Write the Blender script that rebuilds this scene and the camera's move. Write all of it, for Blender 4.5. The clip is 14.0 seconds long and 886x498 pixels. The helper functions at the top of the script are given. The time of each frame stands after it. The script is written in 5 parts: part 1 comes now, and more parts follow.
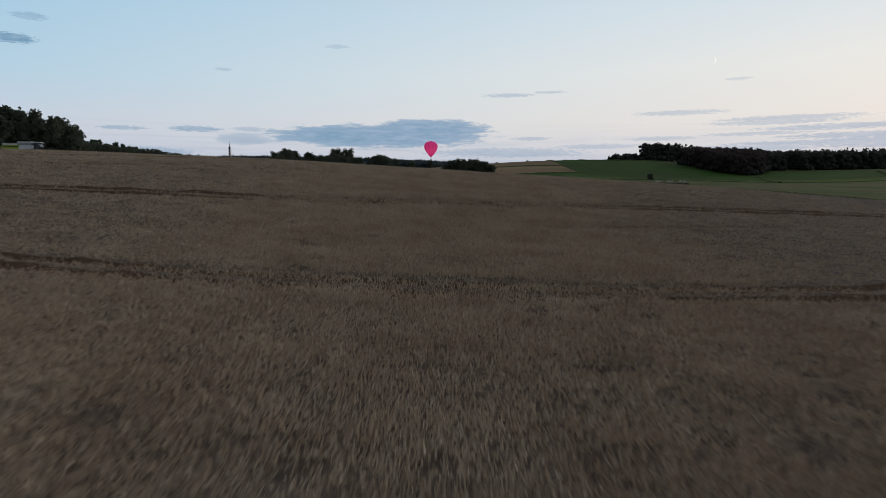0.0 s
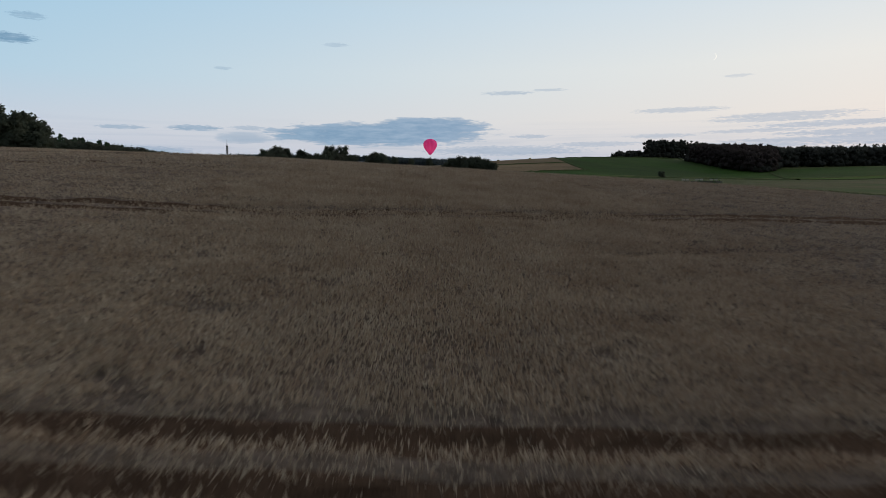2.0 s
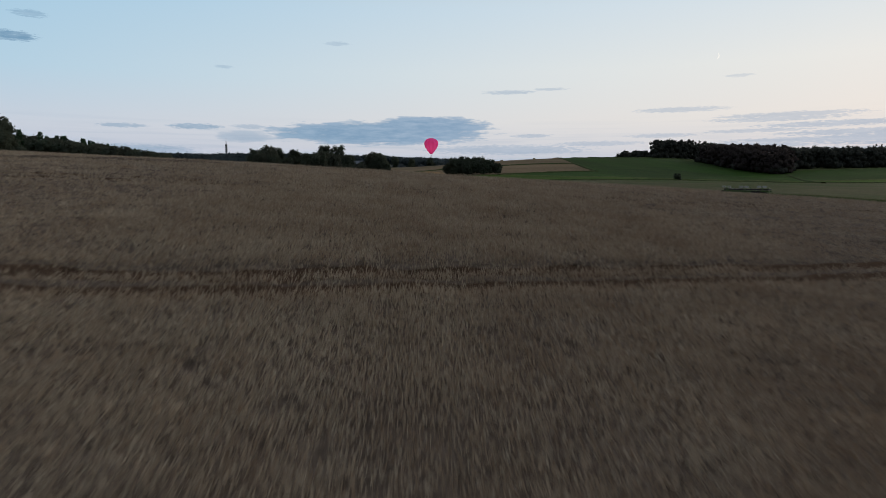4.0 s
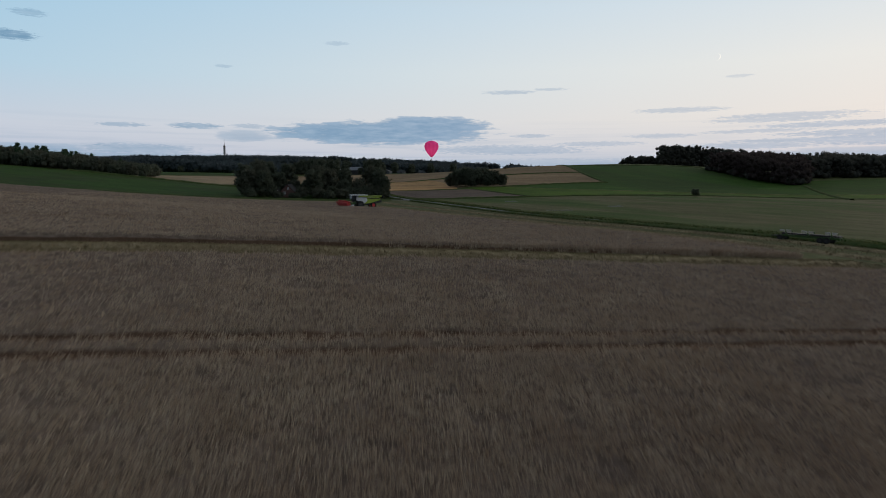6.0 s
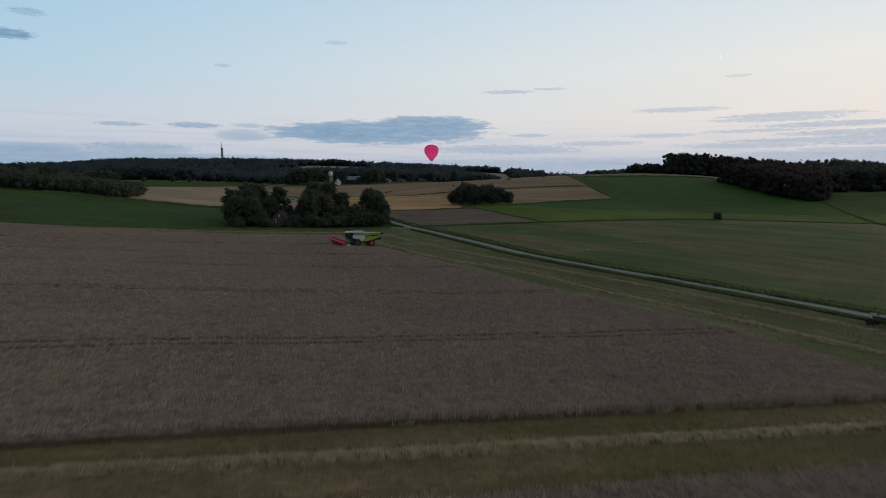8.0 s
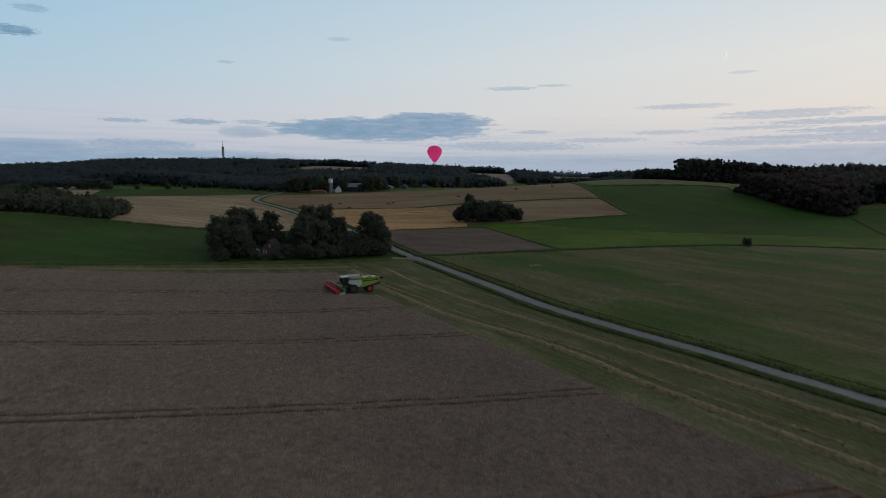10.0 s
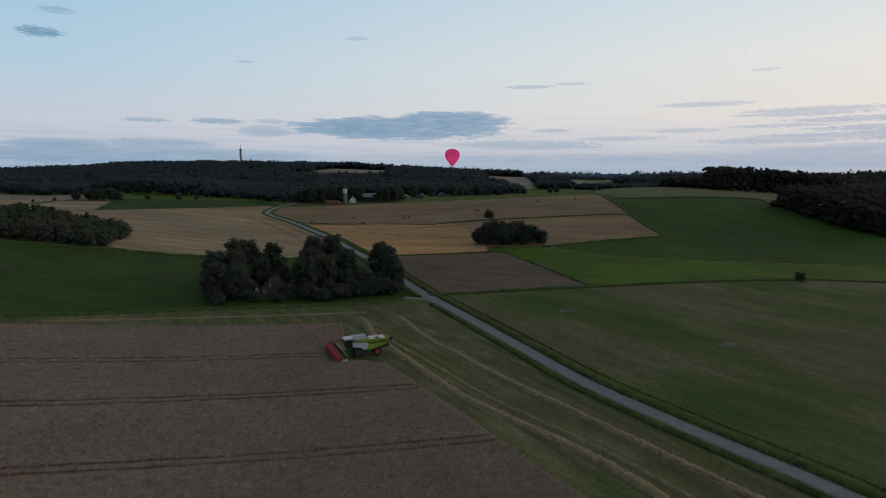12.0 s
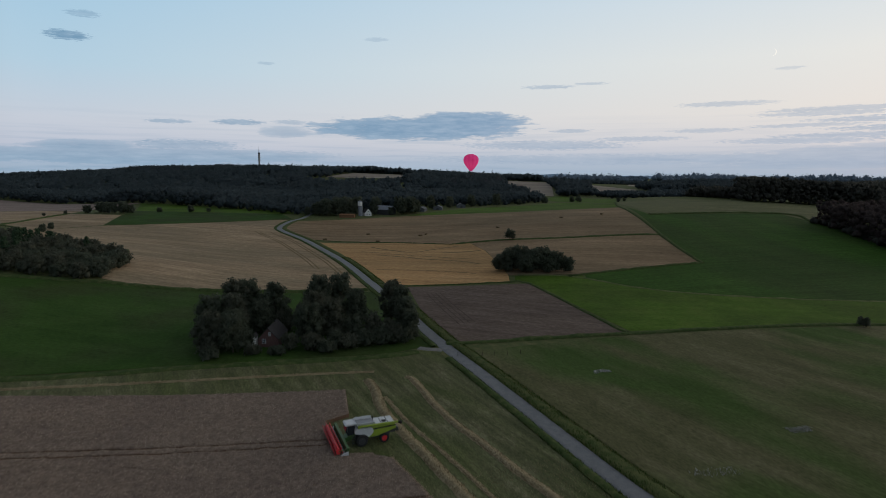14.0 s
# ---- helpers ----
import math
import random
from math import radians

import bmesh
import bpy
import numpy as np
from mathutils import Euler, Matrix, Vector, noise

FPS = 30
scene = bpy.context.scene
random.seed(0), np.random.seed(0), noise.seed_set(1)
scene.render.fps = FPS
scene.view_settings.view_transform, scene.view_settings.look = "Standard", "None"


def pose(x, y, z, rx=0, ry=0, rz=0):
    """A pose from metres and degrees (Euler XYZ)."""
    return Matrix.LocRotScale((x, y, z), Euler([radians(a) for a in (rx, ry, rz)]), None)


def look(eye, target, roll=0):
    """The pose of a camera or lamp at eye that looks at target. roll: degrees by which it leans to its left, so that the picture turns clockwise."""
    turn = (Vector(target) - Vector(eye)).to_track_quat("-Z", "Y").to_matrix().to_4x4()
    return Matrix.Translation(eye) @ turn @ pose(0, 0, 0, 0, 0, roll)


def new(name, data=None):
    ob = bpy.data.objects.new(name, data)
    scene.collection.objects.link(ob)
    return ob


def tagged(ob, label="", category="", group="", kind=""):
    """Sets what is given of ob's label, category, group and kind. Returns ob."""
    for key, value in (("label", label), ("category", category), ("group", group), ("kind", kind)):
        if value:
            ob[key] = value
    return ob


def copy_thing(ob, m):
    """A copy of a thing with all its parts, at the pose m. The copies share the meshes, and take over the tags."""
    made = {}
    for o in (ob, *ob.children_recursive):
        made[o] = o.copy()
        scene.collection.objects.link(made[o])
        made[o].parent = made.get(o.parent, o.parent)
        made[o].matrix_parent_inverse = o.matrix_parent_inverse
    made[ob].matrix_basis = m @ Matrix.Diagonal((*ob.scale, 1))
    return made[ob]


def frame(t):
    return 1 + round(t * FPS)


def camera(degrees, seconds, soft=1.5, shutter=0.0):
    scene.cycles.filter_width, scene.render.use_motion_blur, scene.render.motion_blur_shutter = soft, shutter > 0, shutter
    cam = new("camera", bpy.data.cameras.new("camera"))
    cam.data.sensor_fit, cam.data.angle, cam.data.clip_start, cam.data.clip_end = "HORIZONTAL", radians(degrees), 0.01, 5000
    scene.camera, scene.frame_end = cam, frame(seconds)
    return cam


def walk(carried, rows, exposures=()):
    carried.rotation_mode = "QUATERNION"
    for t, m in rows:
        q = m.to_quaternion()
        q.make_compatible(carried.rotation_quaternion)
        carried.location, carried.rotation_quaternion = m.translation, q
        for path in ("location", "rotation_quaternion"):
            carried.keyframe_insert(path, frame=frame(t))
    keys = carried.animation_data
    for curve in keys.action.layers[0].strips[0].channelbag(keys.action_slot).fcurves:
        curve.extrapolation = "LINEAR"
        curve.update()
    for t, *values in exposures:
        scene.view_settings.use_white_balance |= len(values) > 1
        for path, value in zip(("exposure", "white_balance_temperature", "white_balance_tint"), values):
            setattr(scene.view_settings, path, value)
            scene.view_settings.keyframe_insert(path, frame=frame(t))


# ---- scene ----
cam = camera(73.7, 14.0, soft=0.8, shutter=0.8)
PATH = [  # seconds, place, tilt, lean, heading
    (0.0, 0.00, 0.00, 8.00, 83.58, 0.01, -0.00),
    (0.5, -0.08, 3.62, 8.10, 83.52, 0.05, -0.06),
    (1.0, -0.14, 7.41, 8.16, 83.48, 0.09, -0.08),
    (1.5, -0.17, 11.36, 8.22, 83.46, 0.12, -0.03),
    (2.0, -0.25, 15.43, 8.29, 83.40, 0.23, -0.05),
    (2.5, -0.37, 19.58, 8.35, 83.38, 0.26, -0.08),
    (3.0, -0.49, 23.79, 8.41, 83.36, 0.28, -0.02),
    (3.5, -0.63, 28.02, 8.80, 83.34, 0.17, 0.01),
    (4.0, -0.80, 32.26, 9.58, 83.32, 0.08, 0.03),
    (4.5, -1.03, 36.51, 10.75, 83.31, 0.03, 0.03),
    (5.0, -1.32, 40.81, 12.25, 83.31, 0.02, 0.02),
    (5.5, -1.67, 45.16, 14.04, 83.31, 0.01, 0.01),
    (6.0, -2.08, 49.57, 16.04, 83.31, -0.03, 0.00),
    (6.5, -2.54, 54.07, 18.22, 83.29, 0.04, -0.02),
    (7.0, -3.03, 58.67, 20.48, 83.32, 0.03, -0.04),
    (7.5, -3.49, 63.30, 22.81, 83.32, 0.03, -0.03),
    (8.0, -3.90, 67.98, 25.13, 83.27, -0.07, -0.08),
    (8.5, -4.27, 72.69, 27.44, 83.20, -0.07, -0.10),
    (9.0, -4.58, 77.44, 29.74, 83.12, -0.05, -0.07),
    (9.5, -4.82, 82.25, 32.02, 83.03, -0.07, 0.02),
    (10.0, -5.01, 87.12, 34.31, 82.95, -0.12, 0.18),
    (10.5, -5.14, 92.06, 36.58, 82.88, -0.18, 0.43),
    (11.0, -5.22, 97.05, 38.86, 82.83, -0.17, 0.76),
    (11.5, -5.32, 102.06, 41.14, 82.82, -0.14, 1.19),
    (12.0, -5.49, 107.01, 43.42, 82.84, -0.12, 1.87),
    (12.5, -5.68, 111.84, 45.69, 82.84, -0.12, 2.53),
    (13.0, -5.87, 116.59, 47.96, 82.88, -0.11, 3.17),
    (13.5, -6.05, 121.29, 50.25, 82.89, -0.10, 3.64),
    (14.0, -6.27, 126.00, 52.59, 82.88, -0.11, 3.64),
]
walk(cam, [(t, pose(x, y, z, rx, ry, rz)) for t, x, y, z, rx, ry, rz in PATH],
     [(0.0, 0.0), (8.0, 0.0), (10.3, -0.12), (11.2, -0.12), (12.2, -0.05), (14.0, -0.03)])

# ---------- world and light ----------
world = bpy.data.worlds.new("dusk_sky")
scene.world = world
world.use_nodes = True
wt = world.node_tree
wt.nodes.clear()
wl = wt.links


def wnode(kind):
    return wt.nodes.new(kind)


def wmath(op, a, b=None, c=None, clamp=False):
    n = wnode("ShaderNodeMath")
    n.operation, n.use_clamp = op, clamp
    for i, v in enumerate((a, b, c)):
        if v is None:
            continue
        if isinstance(v, (int, float)):
            n.inputs[i].default_value = v
        else:
            wl.new(v, n.inputs[i])
    return n.outputs[0]


def wmix(fac, a, b):
    n = wnode("ShaderNodeMix")
    n.data_type = "RGBA"
    for sock, v in ((n.inputs[0], fac), (n.inputs[6], a), (n.inputs[7], b)):
        if isinstance(v, tuple):
            sock.default_value = (*v, 1)
        elif isinstance(v, (int, float)):
            sock.default_value = v
        else:
            wl.new(v, sock)
    return n.outputs[2]


def wramp(fac, stops):
    n = wnode("ShaderNodeValToRGB")
    r = n.color_ramp
    while len(r.elements) < len(stops):
        r.elements.new(0.5)
    for e, (p, c) in zip(r.elements, stops):
        e.position, e.color = p, (*c, 1)
    wl.new(fac, n.inputs[0])
    return n.outputs[0]


wc = wnode("ShaderNodeTexCoord")
wsep = wnode("ShaderNodeSeparateXYZ")
wl.new(wc.outputs["Generated"], wsep.inputs[0])
WX, WY, WZ = wsep.outputs
deg = 180 / math.pi
AZ = wmath("MULTIPLY", wmath("ARCTAN2", WX, WY), deg)
EL = wmath("MULTIPLY", wmath("ARCSINE", WZ), deg)
elev = wmath("DIVIDE", EL, 90.0, clamp=True)
# the cool side of the sky, and the warm side where the sun has gone down
cool = wramp(elev, [(0.0, (0.33, 0.44, 0.56)), (0.012, (0.37, 0.47, 0.60)), (0.026, (0.50, 0.55, 0.66)), (0.05, (0.56, 0.61, 0.70)), (0.10, (0.45, 0.62, 0.75)), (0.17, (0.37, 0.58, 0.75)), (0.32, (0.36, 0.43, 0.49)), (1.0, (0.115, 0.135, 0.175))])
warm = wramp(elev, [(0.0, (0.36, 0.46, 0.57)), (0.012, (0.42, 0.50, 0.61)), (0.03, (0.62, 0.63, 0.68)), (0.06, (0.77, 0.735, 0.71)), (0.11, (0.78, 0.78, 0.76)), (0.17, (0.67, 0.74, 0.79)), (0.32, (0.47, 0.48, 0.49)), (1.0, (0.115, 0.135, 0.175))])
side = wmath("COSINE", wmath("MULTIPLY", wmath("SUBTRACT", AZ, 60.0), 1 / deg))
side = wmath("MULTIPLY_ADD", side, 1.0, 0.1, clamp=True)
sky = wmix(side, cool, warm)
# the side of the sky away from the glow lies in the earth's shadow
back = wmath("COSINE", wmath("MULTIPLY", wmath("SUBTRACT", AZ, 55.0), 1 / deg))
back = wmath("MULTIPLY_ADD", back, 1.25, 1.08, clamp=True)
sky = wmix(back, wmix(elev, (0.155, 0.178, 0.235), (0.105, 0.125, 0.17)), sky)
nish = wnode("ShaderNodeTexSky")
nish.sky_type, nish.sun_disc, nish.sun_elevation, nish.sun_rotation = "NISHITA", False, radians(1.5), radians(55)
nadd = wnode("ShaderNodeMix")
nadd.data_type, nadd.blend_type = "RGBA", "ADD"
nadd.inputs[0].default_value = 0.012
wl.new(sky, nadd.inputs[6]), wl.new(nish.outputs[0], nadd.inputs[7])
sky = nadd.outputs[2]
# clouds: flat grey-blue streaks low over the horizon
cvec = wnode("ShaderNodeCombineXYZ")
wl.new(wmath("MULTIPLY", AZ, 0.16), cvec.inputs[0]), wl.new(wmath("MULTIPLY", EL, 0.9), cvec.inputs[1])
cn = wnode("ShaderNodeTexNoise")
cn.inputs["Scale"].default_value, cn.inputs["Detail"].default_value, cn.inputs["Roughness"].default_value = 2.6, 6, 0.6
wl.new(cvec.outputs[0], cn.inputs["Vector"])
cn2 = wnode("ShaderNodeTexNoise")
cn2.inputs["Scale"].default_value, cn2.inputs["Detail"].default_value, cn2.inputs["Roughness"].default_value = 9.0, 5, 0.65
wl.new(cvec.outputs[0], cn2.inputs["Vector"])
ragged = wmath("MULTIPLY_ADD", wmath("SUBTRACT", cn2.outputs["Fac"], 0.5), 0.30, wmath("SUBTRACT", cn.outputs["Fac"], 0.5))
cn3 = wnode("ShaderNodeTexNoise")
cn3.inputs["Scale"].default_value, cn3.inputs["Detail"].default_value, cn3.inputs["Roughness"].default_value = 11.0, 6, 0.6
wl.new(cvec.outputs[0], cn3.inputs["Vector"])
wispy = wmath("SUBTRACT", cn3.outputs["Fac"], 0.5)
cloud_sum = None
# heading, height, half width and half height in degrees, density
for az, el, ra, re, k in [
        (-6.0, 4.35, 11.0, 1.15, 1.0), (-4.6, 4.05, 8.0, 0.72, 1.0), (-1.6, 5.0, 6.5, 1.0, 1.0), (-35.2, 10.9, 1.7, 0.42, 0.9), (-34.0, 12.63, 1.3, 0.3, 0.5), (-22.4, 4.7, 2.4, 0.28, 0.7),
        (-28.1, 4.6, 2.0, 0.2, 0.55), (-18.3, 3.9, 2.8, 0.55, 0.5), (-9.9, 12.3, 1.2, 0.2, 0.35), (-19.9, 9.9, 0.8, 0.16, 0.35),
        (6.2, 8.1, 2.6, 0.2, 0.5), (10.0, 8.3, 1.6, 0.14, 0.4), (21.5, 6.1, 4.2, 0.25, 0.45), (29.0, 5.0, 5.5, 0.24, 0.5), (33.5, 4.45, 6.5, 0.26, 0.6), (35.5, 3.75, 7.0, 0.28, 0.6), (27.5, 4.1, 4.5, 0.18, 0.45), (31.0, 3.25, 6.5, 0.22, 0.5), (8.4, 4.1, 2.0, 0.2, 0.5),
        (6.0, 2.8, 8.0, 0.5, 0.5), (-17.9, 4.8, 1.6, 0.22, 0.45), (-34.4, 2.3, 4.5, 0.6, 0.6), (-27.0, 2.6, 5.0, 0.5, 0.5), (14.6, 3.3, 4.2, 0.25, 0.45),
        (20.0, 3.9, 3.2, 0.22, 0.4), (-22.0, 1.8, 9.0, 0.5, 0.4), (36.0, 2.0, 12.0, 0.7, 0.5), (26.0, 8.7, 1.2, 0.15, 0.3), (30.0, 5.3, 6.0, 0.25, 0.5), (37.0, 3.2, 8.0, 0.5, 0.6), (27.0, 2.9, 6.0, 0.3, 0.5), (10.0, 1.5, 16.0, 0.5, 0.35), (-30.0, 1.6, 16.0, 0.8, 0.55), (33.0, 1.4, 16.0, 0.8, 0.5)]:
    du = wmath("DIVIDE", wmath("SUBTRACT", AZ, az), ra)
    dv = wmath("DIVIDE", wmath("SUBTRACT", EL, el), re)
    d2 = wmath("ADD", wmath("MULTIPLY", du, du), wmath("MULTIPLY", dv, dv))
    m = wmath("MULTIPLY_ADD", ragged if re > 0.5 else wispy, 2.1 if re > 0.5 else 3.4, wmath("SUBTRACT", 1.0, d2))
    m = wmath("MULTIPLY", m, 1.7 if re > 0.7 else 1.15, clamp=True)
    m = wmath("MULTIPLY", wmath("MULTIPLY", m, wmath("SUBTRACT", 2.0, m)), k)
    cloud_sum = m if cloud_sum is None else wmath("MAXIMUM", cloud_sum, m)
cloud_col = wmix(side, (0.155, 0.30, 0.45), (0.30, 0.40, 0.54))
cloud_col = wmix(wmath("MULTIPLY_ADD", cn.outputs["Fac"], 2.2, -0.88, clamp=True), cloud_col, wmix(side, (0.33, 0.47, 0.61), (0.46, 0.53, 0.64)))
# faint long veils near the horizon
vvec = wnode("ShaderNodeCombineXYZ")
wl.new(wmath("MULTIPLY", AZ, 0.045), vvec.inputs[0]), wl.new(wmath("MULTIPLY", EL, 1.1), vvec.inputs[1])
vn = wnode("ShaderNodeTexNoise")
vn.inputs["Scale"].default_value, vn.inputs["Detail"].default_value = 2.0, 5
wl.new(vvec.outputs[0], vn.inputs["Vector"])
low = wmath("SUBTRACT", 1.0, wmath("DIVIDE", EL, 6.0), clamp=True)
veil = wmath("MULTIPLY", wmath("MULTIPLY_ADD", vn.outputs["Fac"], 4.0, -1.9, clamp=True), wmath("MULTIPLY", low, 0.6))
sky = wmix(veil, sky, cloud_col)
sky = wmix(cloud_sum, sky, cloud_col)
bg = wnode("ShaderNodeBackground")
bg.inputs[1].default_value = 1.0
wl.new(sky, bg.inputs[0])
wl.new(bg.outputs[0], wnode("ShaderNodeOutputWorld").inputs[0])

sun = new("afterglow", bpy.data.lights.new("afterglow", "SUN"))
sun.data.energy, sun.data.angle, sun.data.color = 0.9, radians(30), (1.0, 0.83, 0.68)
sun.matrix_world = look((0, 0, 60), (-math.sin(radians(55)) * 100, -math.cos(radians(55)) * 100, 60 - 13))


# ---------- materials ----------
def material(name, stops, scale=1.0, rough=0.9, bump=0.3, bump_scale=None, stretch=(1, 1, 1), turn=0.0, fine=8.0, island=0.0, metal=0.0, big=0.0, big_stops=None, bump_size=0.1, thin=0.0, spec=0.03, lines=0.0, line_gain=0.25, grain=0.0, grain_gain=0.3, matte=0.0):
    """Colour ramp over a two-scale noise; big: size in metres of broad patches that pull towards big_stops; lines: width in metres of tractor streaks; grain: specks a metre; island: change from piece to piece."""
    m = bpy.data.materials.new(name)
    m.use_nodes = True
    t = m.node_tree
    p = t.nodes["Principled BSDF"]
    p.inputs["Roughness"].default_value, p.inputs["Metallic"].default_value = rough, metal
    p.inputs["Specular IOR Level"].default_value, p.inputs["Diffuse Roughness"].default_value = spec, matte
    geo = t.nodes.new("ShaderNodeTexCoord")
    mp = t.nodes.new("ShaderNodeMapping")
    mp.inputs["Rotation"].default_value = (0, 0, radians(turn))
    mp2 = t.nodes.new("ShaderNodeMapping")
    mp2.inputs["Scale"].default_value = stretch
    t.links.new(geo.outputs["Object"], mp.inputs[0]), t.links.new(mp.outputs[0], mp2.inputs[0])

    def nz(sc, detail, src):
        n = t.nodes.new("ShaderNodeTexNoise")
        n.inputs["Scale"].default_value, n.inputs["Detail"].default_value = sc, detail
        t.links.new(src, n.inputs["Vector"])
        return n.outputs["Fac"]

    a, b = nz(scale, 4, mp2.outputs[0]), nz(scale * fine, 3, mp2.outputs[0])
    mix = t.nodes.new("ShaderNodeMath")
    mix.operation = "MULTIPLY_ADD"
    t.links.new(b, mix.inputs[0])
    mix.inputs[1].default_value = 0.45
    half = t.nodes.new("ShaderNodeMath")
    half.operation = "MULTIPLY_ADD"
    t.links.new(a, half.inputs[0])
    half.inputs[1].default_value, half.inputs[2].default_value = 0.85, -0.15
    t.links.new(half.outputs[0], mix.inputs[2])
    fac = mix.outputs[0]
    if island:
        g = t.nodes.new("ShaderNodeNewGeometry")
        oi = t.nodes.new("ShaderNodeMath")
        oi.operation = "MULTIPLY_ADD"
        sub = t.nodes.new("ShaderNodeMath")
        sub.operation = "SUBTRACT"
        t.links.new(g.outputs["Random Per Island"], sub.inputs[0])
        sub.inputs[1].default_value = 0.5
        t.links.new(sub.outputs[0], oi.inputs[0])
        oi.inputs[1].default_value = island
        t.links.new(fac, oi.inputs[2])
        fac = oi.outputs[0]

    def ramp(src, st):
        r = t.nodes.new("ShaderNodeValToRGB")
        while len(r.color_ramp.elements) < len(st):
            r.color_ramp.elements.new(0.5)
        for e, (q, c) in zip(r.color_ramp.elements, st):
            e.position, e.color = q, (*c, 1)
        t.links.new(src, r.inputs[0])
        return r.outputs[0]

    streaks = grains = None
    if lines:
        mp3 = t.nodes.new("ShaderNodeMapping")
        mp3.inputs["Scale"].default_value = (0.035 / lines, 1.0 / lines, 1.0 / lines)
        t.links.new(mp.outputs[0], mp3.inputs[0])
        streaks = nz(1.0, 5, mp3.outputs[0])
    if grain:
        mp4 = t.nodes.new("ShaderNodeMapping")
        mp4.inputs["Scale"].default_value = (grain * 0.45, grain, grain)
        t.links.new(mp.outputs[0], mp4.inputs[0])
        grains = nz(1.0, 5, mp4.outputs[0])
    col = ramp(fac, stops)
    if big:
        bn = nz(1.0 / big, 3, mp2.outputs[0])
        mr = t.nodes.new("ShaderNodeMapRange")
        mr.inputs["From Min"].default_value, mr.inputs["From Max"].default_value = 0.42, 0.62
        t.links.new(bn, mr.inputs["Value"])
        mx = t.nodes.new("ShaderNodeMix")
        mx.data_type = "RGBA"
        t.links.new(mr.outputs[0], mx.inputs[0]), t.links.new(col, mx.inputs[6]), t.links.new(ramp(fac, big_stops), mx.inputs[7])
        col = mx.outputs[2]
    t.links.new(col, p.inputs["Base Color"])
    if bump:
        bp = t.nodes.new("ShaderNodeBump")
        bp.inputs["Strength"].default_value, bp.inputs["Distance"].default_value = bump, bump_size
        t.links.new(nz(bump_scale or scale * fine, 4, mp2.outputs[0]), bp.inputs["Height"])
        t.links.new(bp.outputs[0], p.inputs["Normal"])
    for src, lo, gain in ((streaks, 0.34, line_gain), (grains, 0.30, grain_gain)):
        if src is None:
            continue
        mr2 = t.nodes.new("ShaderNodeMapRange")
        mr2.inputs["From Min"].default_value, mr2.inputs["From Max"].default_value = lo, 1 - lo
        mr2.inputs["To Min"].default_value, mr2.inputs["To Max"].default_value = 1 + gain, 1 - gain
        t.links.new(src, mr2.inputs["Value"])
        gm = t.nodes.new("ShaderNodeMix")
        gm.data_type, gm.blend_type = "RGBA", "MULTIPLY"
        gm.inputs[0].default_value = 1.0
        t.links.new(col, gm.inputs[6]), t.links.new(mr2.outputs[0], gm.inputs[7])
        col = gm.outputs[2]
    t.links.new(col, p.inputs["Base Color"])
    if thin:
        tr, mxs = t.nodes.new("ShaderNodeBsdfTranslucent"), t.nodes.new("ShaderNodeMixShader")
        t.links.new(col, tr.inputs["Color"])
        mxs.inputs[0].default_value = thin
        t.links.new(p.outputs[0], mxs.inputs[1]), t.links.new(tr.outputs[0], mxs.inputs[2])
        t.links.new(mxs.outputs[0], t.nodes["Material Output"].inputs["Surface"])
    return m


def plain(name, col, rough=0.5, metal=0.0, vary=0.12):
    a = tuple(max(0, c * (1 - vary)) for c in col)
    b = tuple(min(1, c * (1 + vary)) for c in col)
    return material(name, [(0.3, a), (0.7, b)], 1.3, rough, 0.05, metal=metal, spec=0.4)


M_soil = material("grassy_ground", [(0.2, (0.055, 0.075, 0.028)), (0.5, (0.085, 0.10, 0.04)), (0.8, (0.15, 0.13, 0.065))], 0.5, bump=0.6, bump_scale=3)
M_canopy = material("wheat_canopy", [(0.22, (0.171, 0.124, 0.0978)), (0.5, (0.241, 0.184, 0.142)), (0.8, (0.326, 0.25, 0.193))], 0.9, bump=1.0, bump_scale=9, grain=4.2, grain_gain=0.38, fine=9, big=14, big_stops=[(0.2, (0.148, 0.109, 0.0884)), (0.8, (0.283, 0.218, 0.17))], bump_size=0.25, matte=1.0)
M_ear = material("wheat_ears", [(0.1, (0.324, 0.224, 0.15)), (0.5, (0.492, 0.388, 0.281)), (0.95, (0.617, 0.519, 0.396))], 0.35, bump=0, island=0.5, thin=0.08, matte=1.0)
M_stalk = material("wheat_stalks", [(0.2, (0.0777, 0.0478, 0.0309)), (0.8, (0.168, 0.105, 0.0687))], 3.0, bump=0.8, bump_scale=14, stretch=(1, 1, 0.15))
M_cut = material("fresh_stubble", [(0.2, (0.0665, 0.0723, 0.0341)), (0.5, (0.102, 0.106, 0.0527)), (0.8, (0.184, 0.169, 0.103))], 0.35, bump=0.7, bump_scale=5, stretch=(0.35, 1, 1), turn=58, big=9, big_stops=[(0.2, (0.0536, 0.0698, 0.0248)), (0.8, (0.102, 0.112, 0.0466))], lines=1.3, line_gain=0.2, grain=3.5, grain_gain=0.3)
M_swath = material("swath_stubble", [(0.2, (0.0956, 0.0786, 0.0386)), (0.5, (0.146, 0.115, 0.0597)), (0.8, (0.264, 0.184, 0.116))], 0.35, bump=0.7, bump_scale=5, stretch=(0.35, 1, 1), turn=-15, big=9, big_stops=[(0.2, (0.0771, 0.0759, 0.028)), (0.8, (0.146, 0.122, 0.0528))], lines=1.3, line_gain=0.10, grain=3.5, grain_gain=0.3)
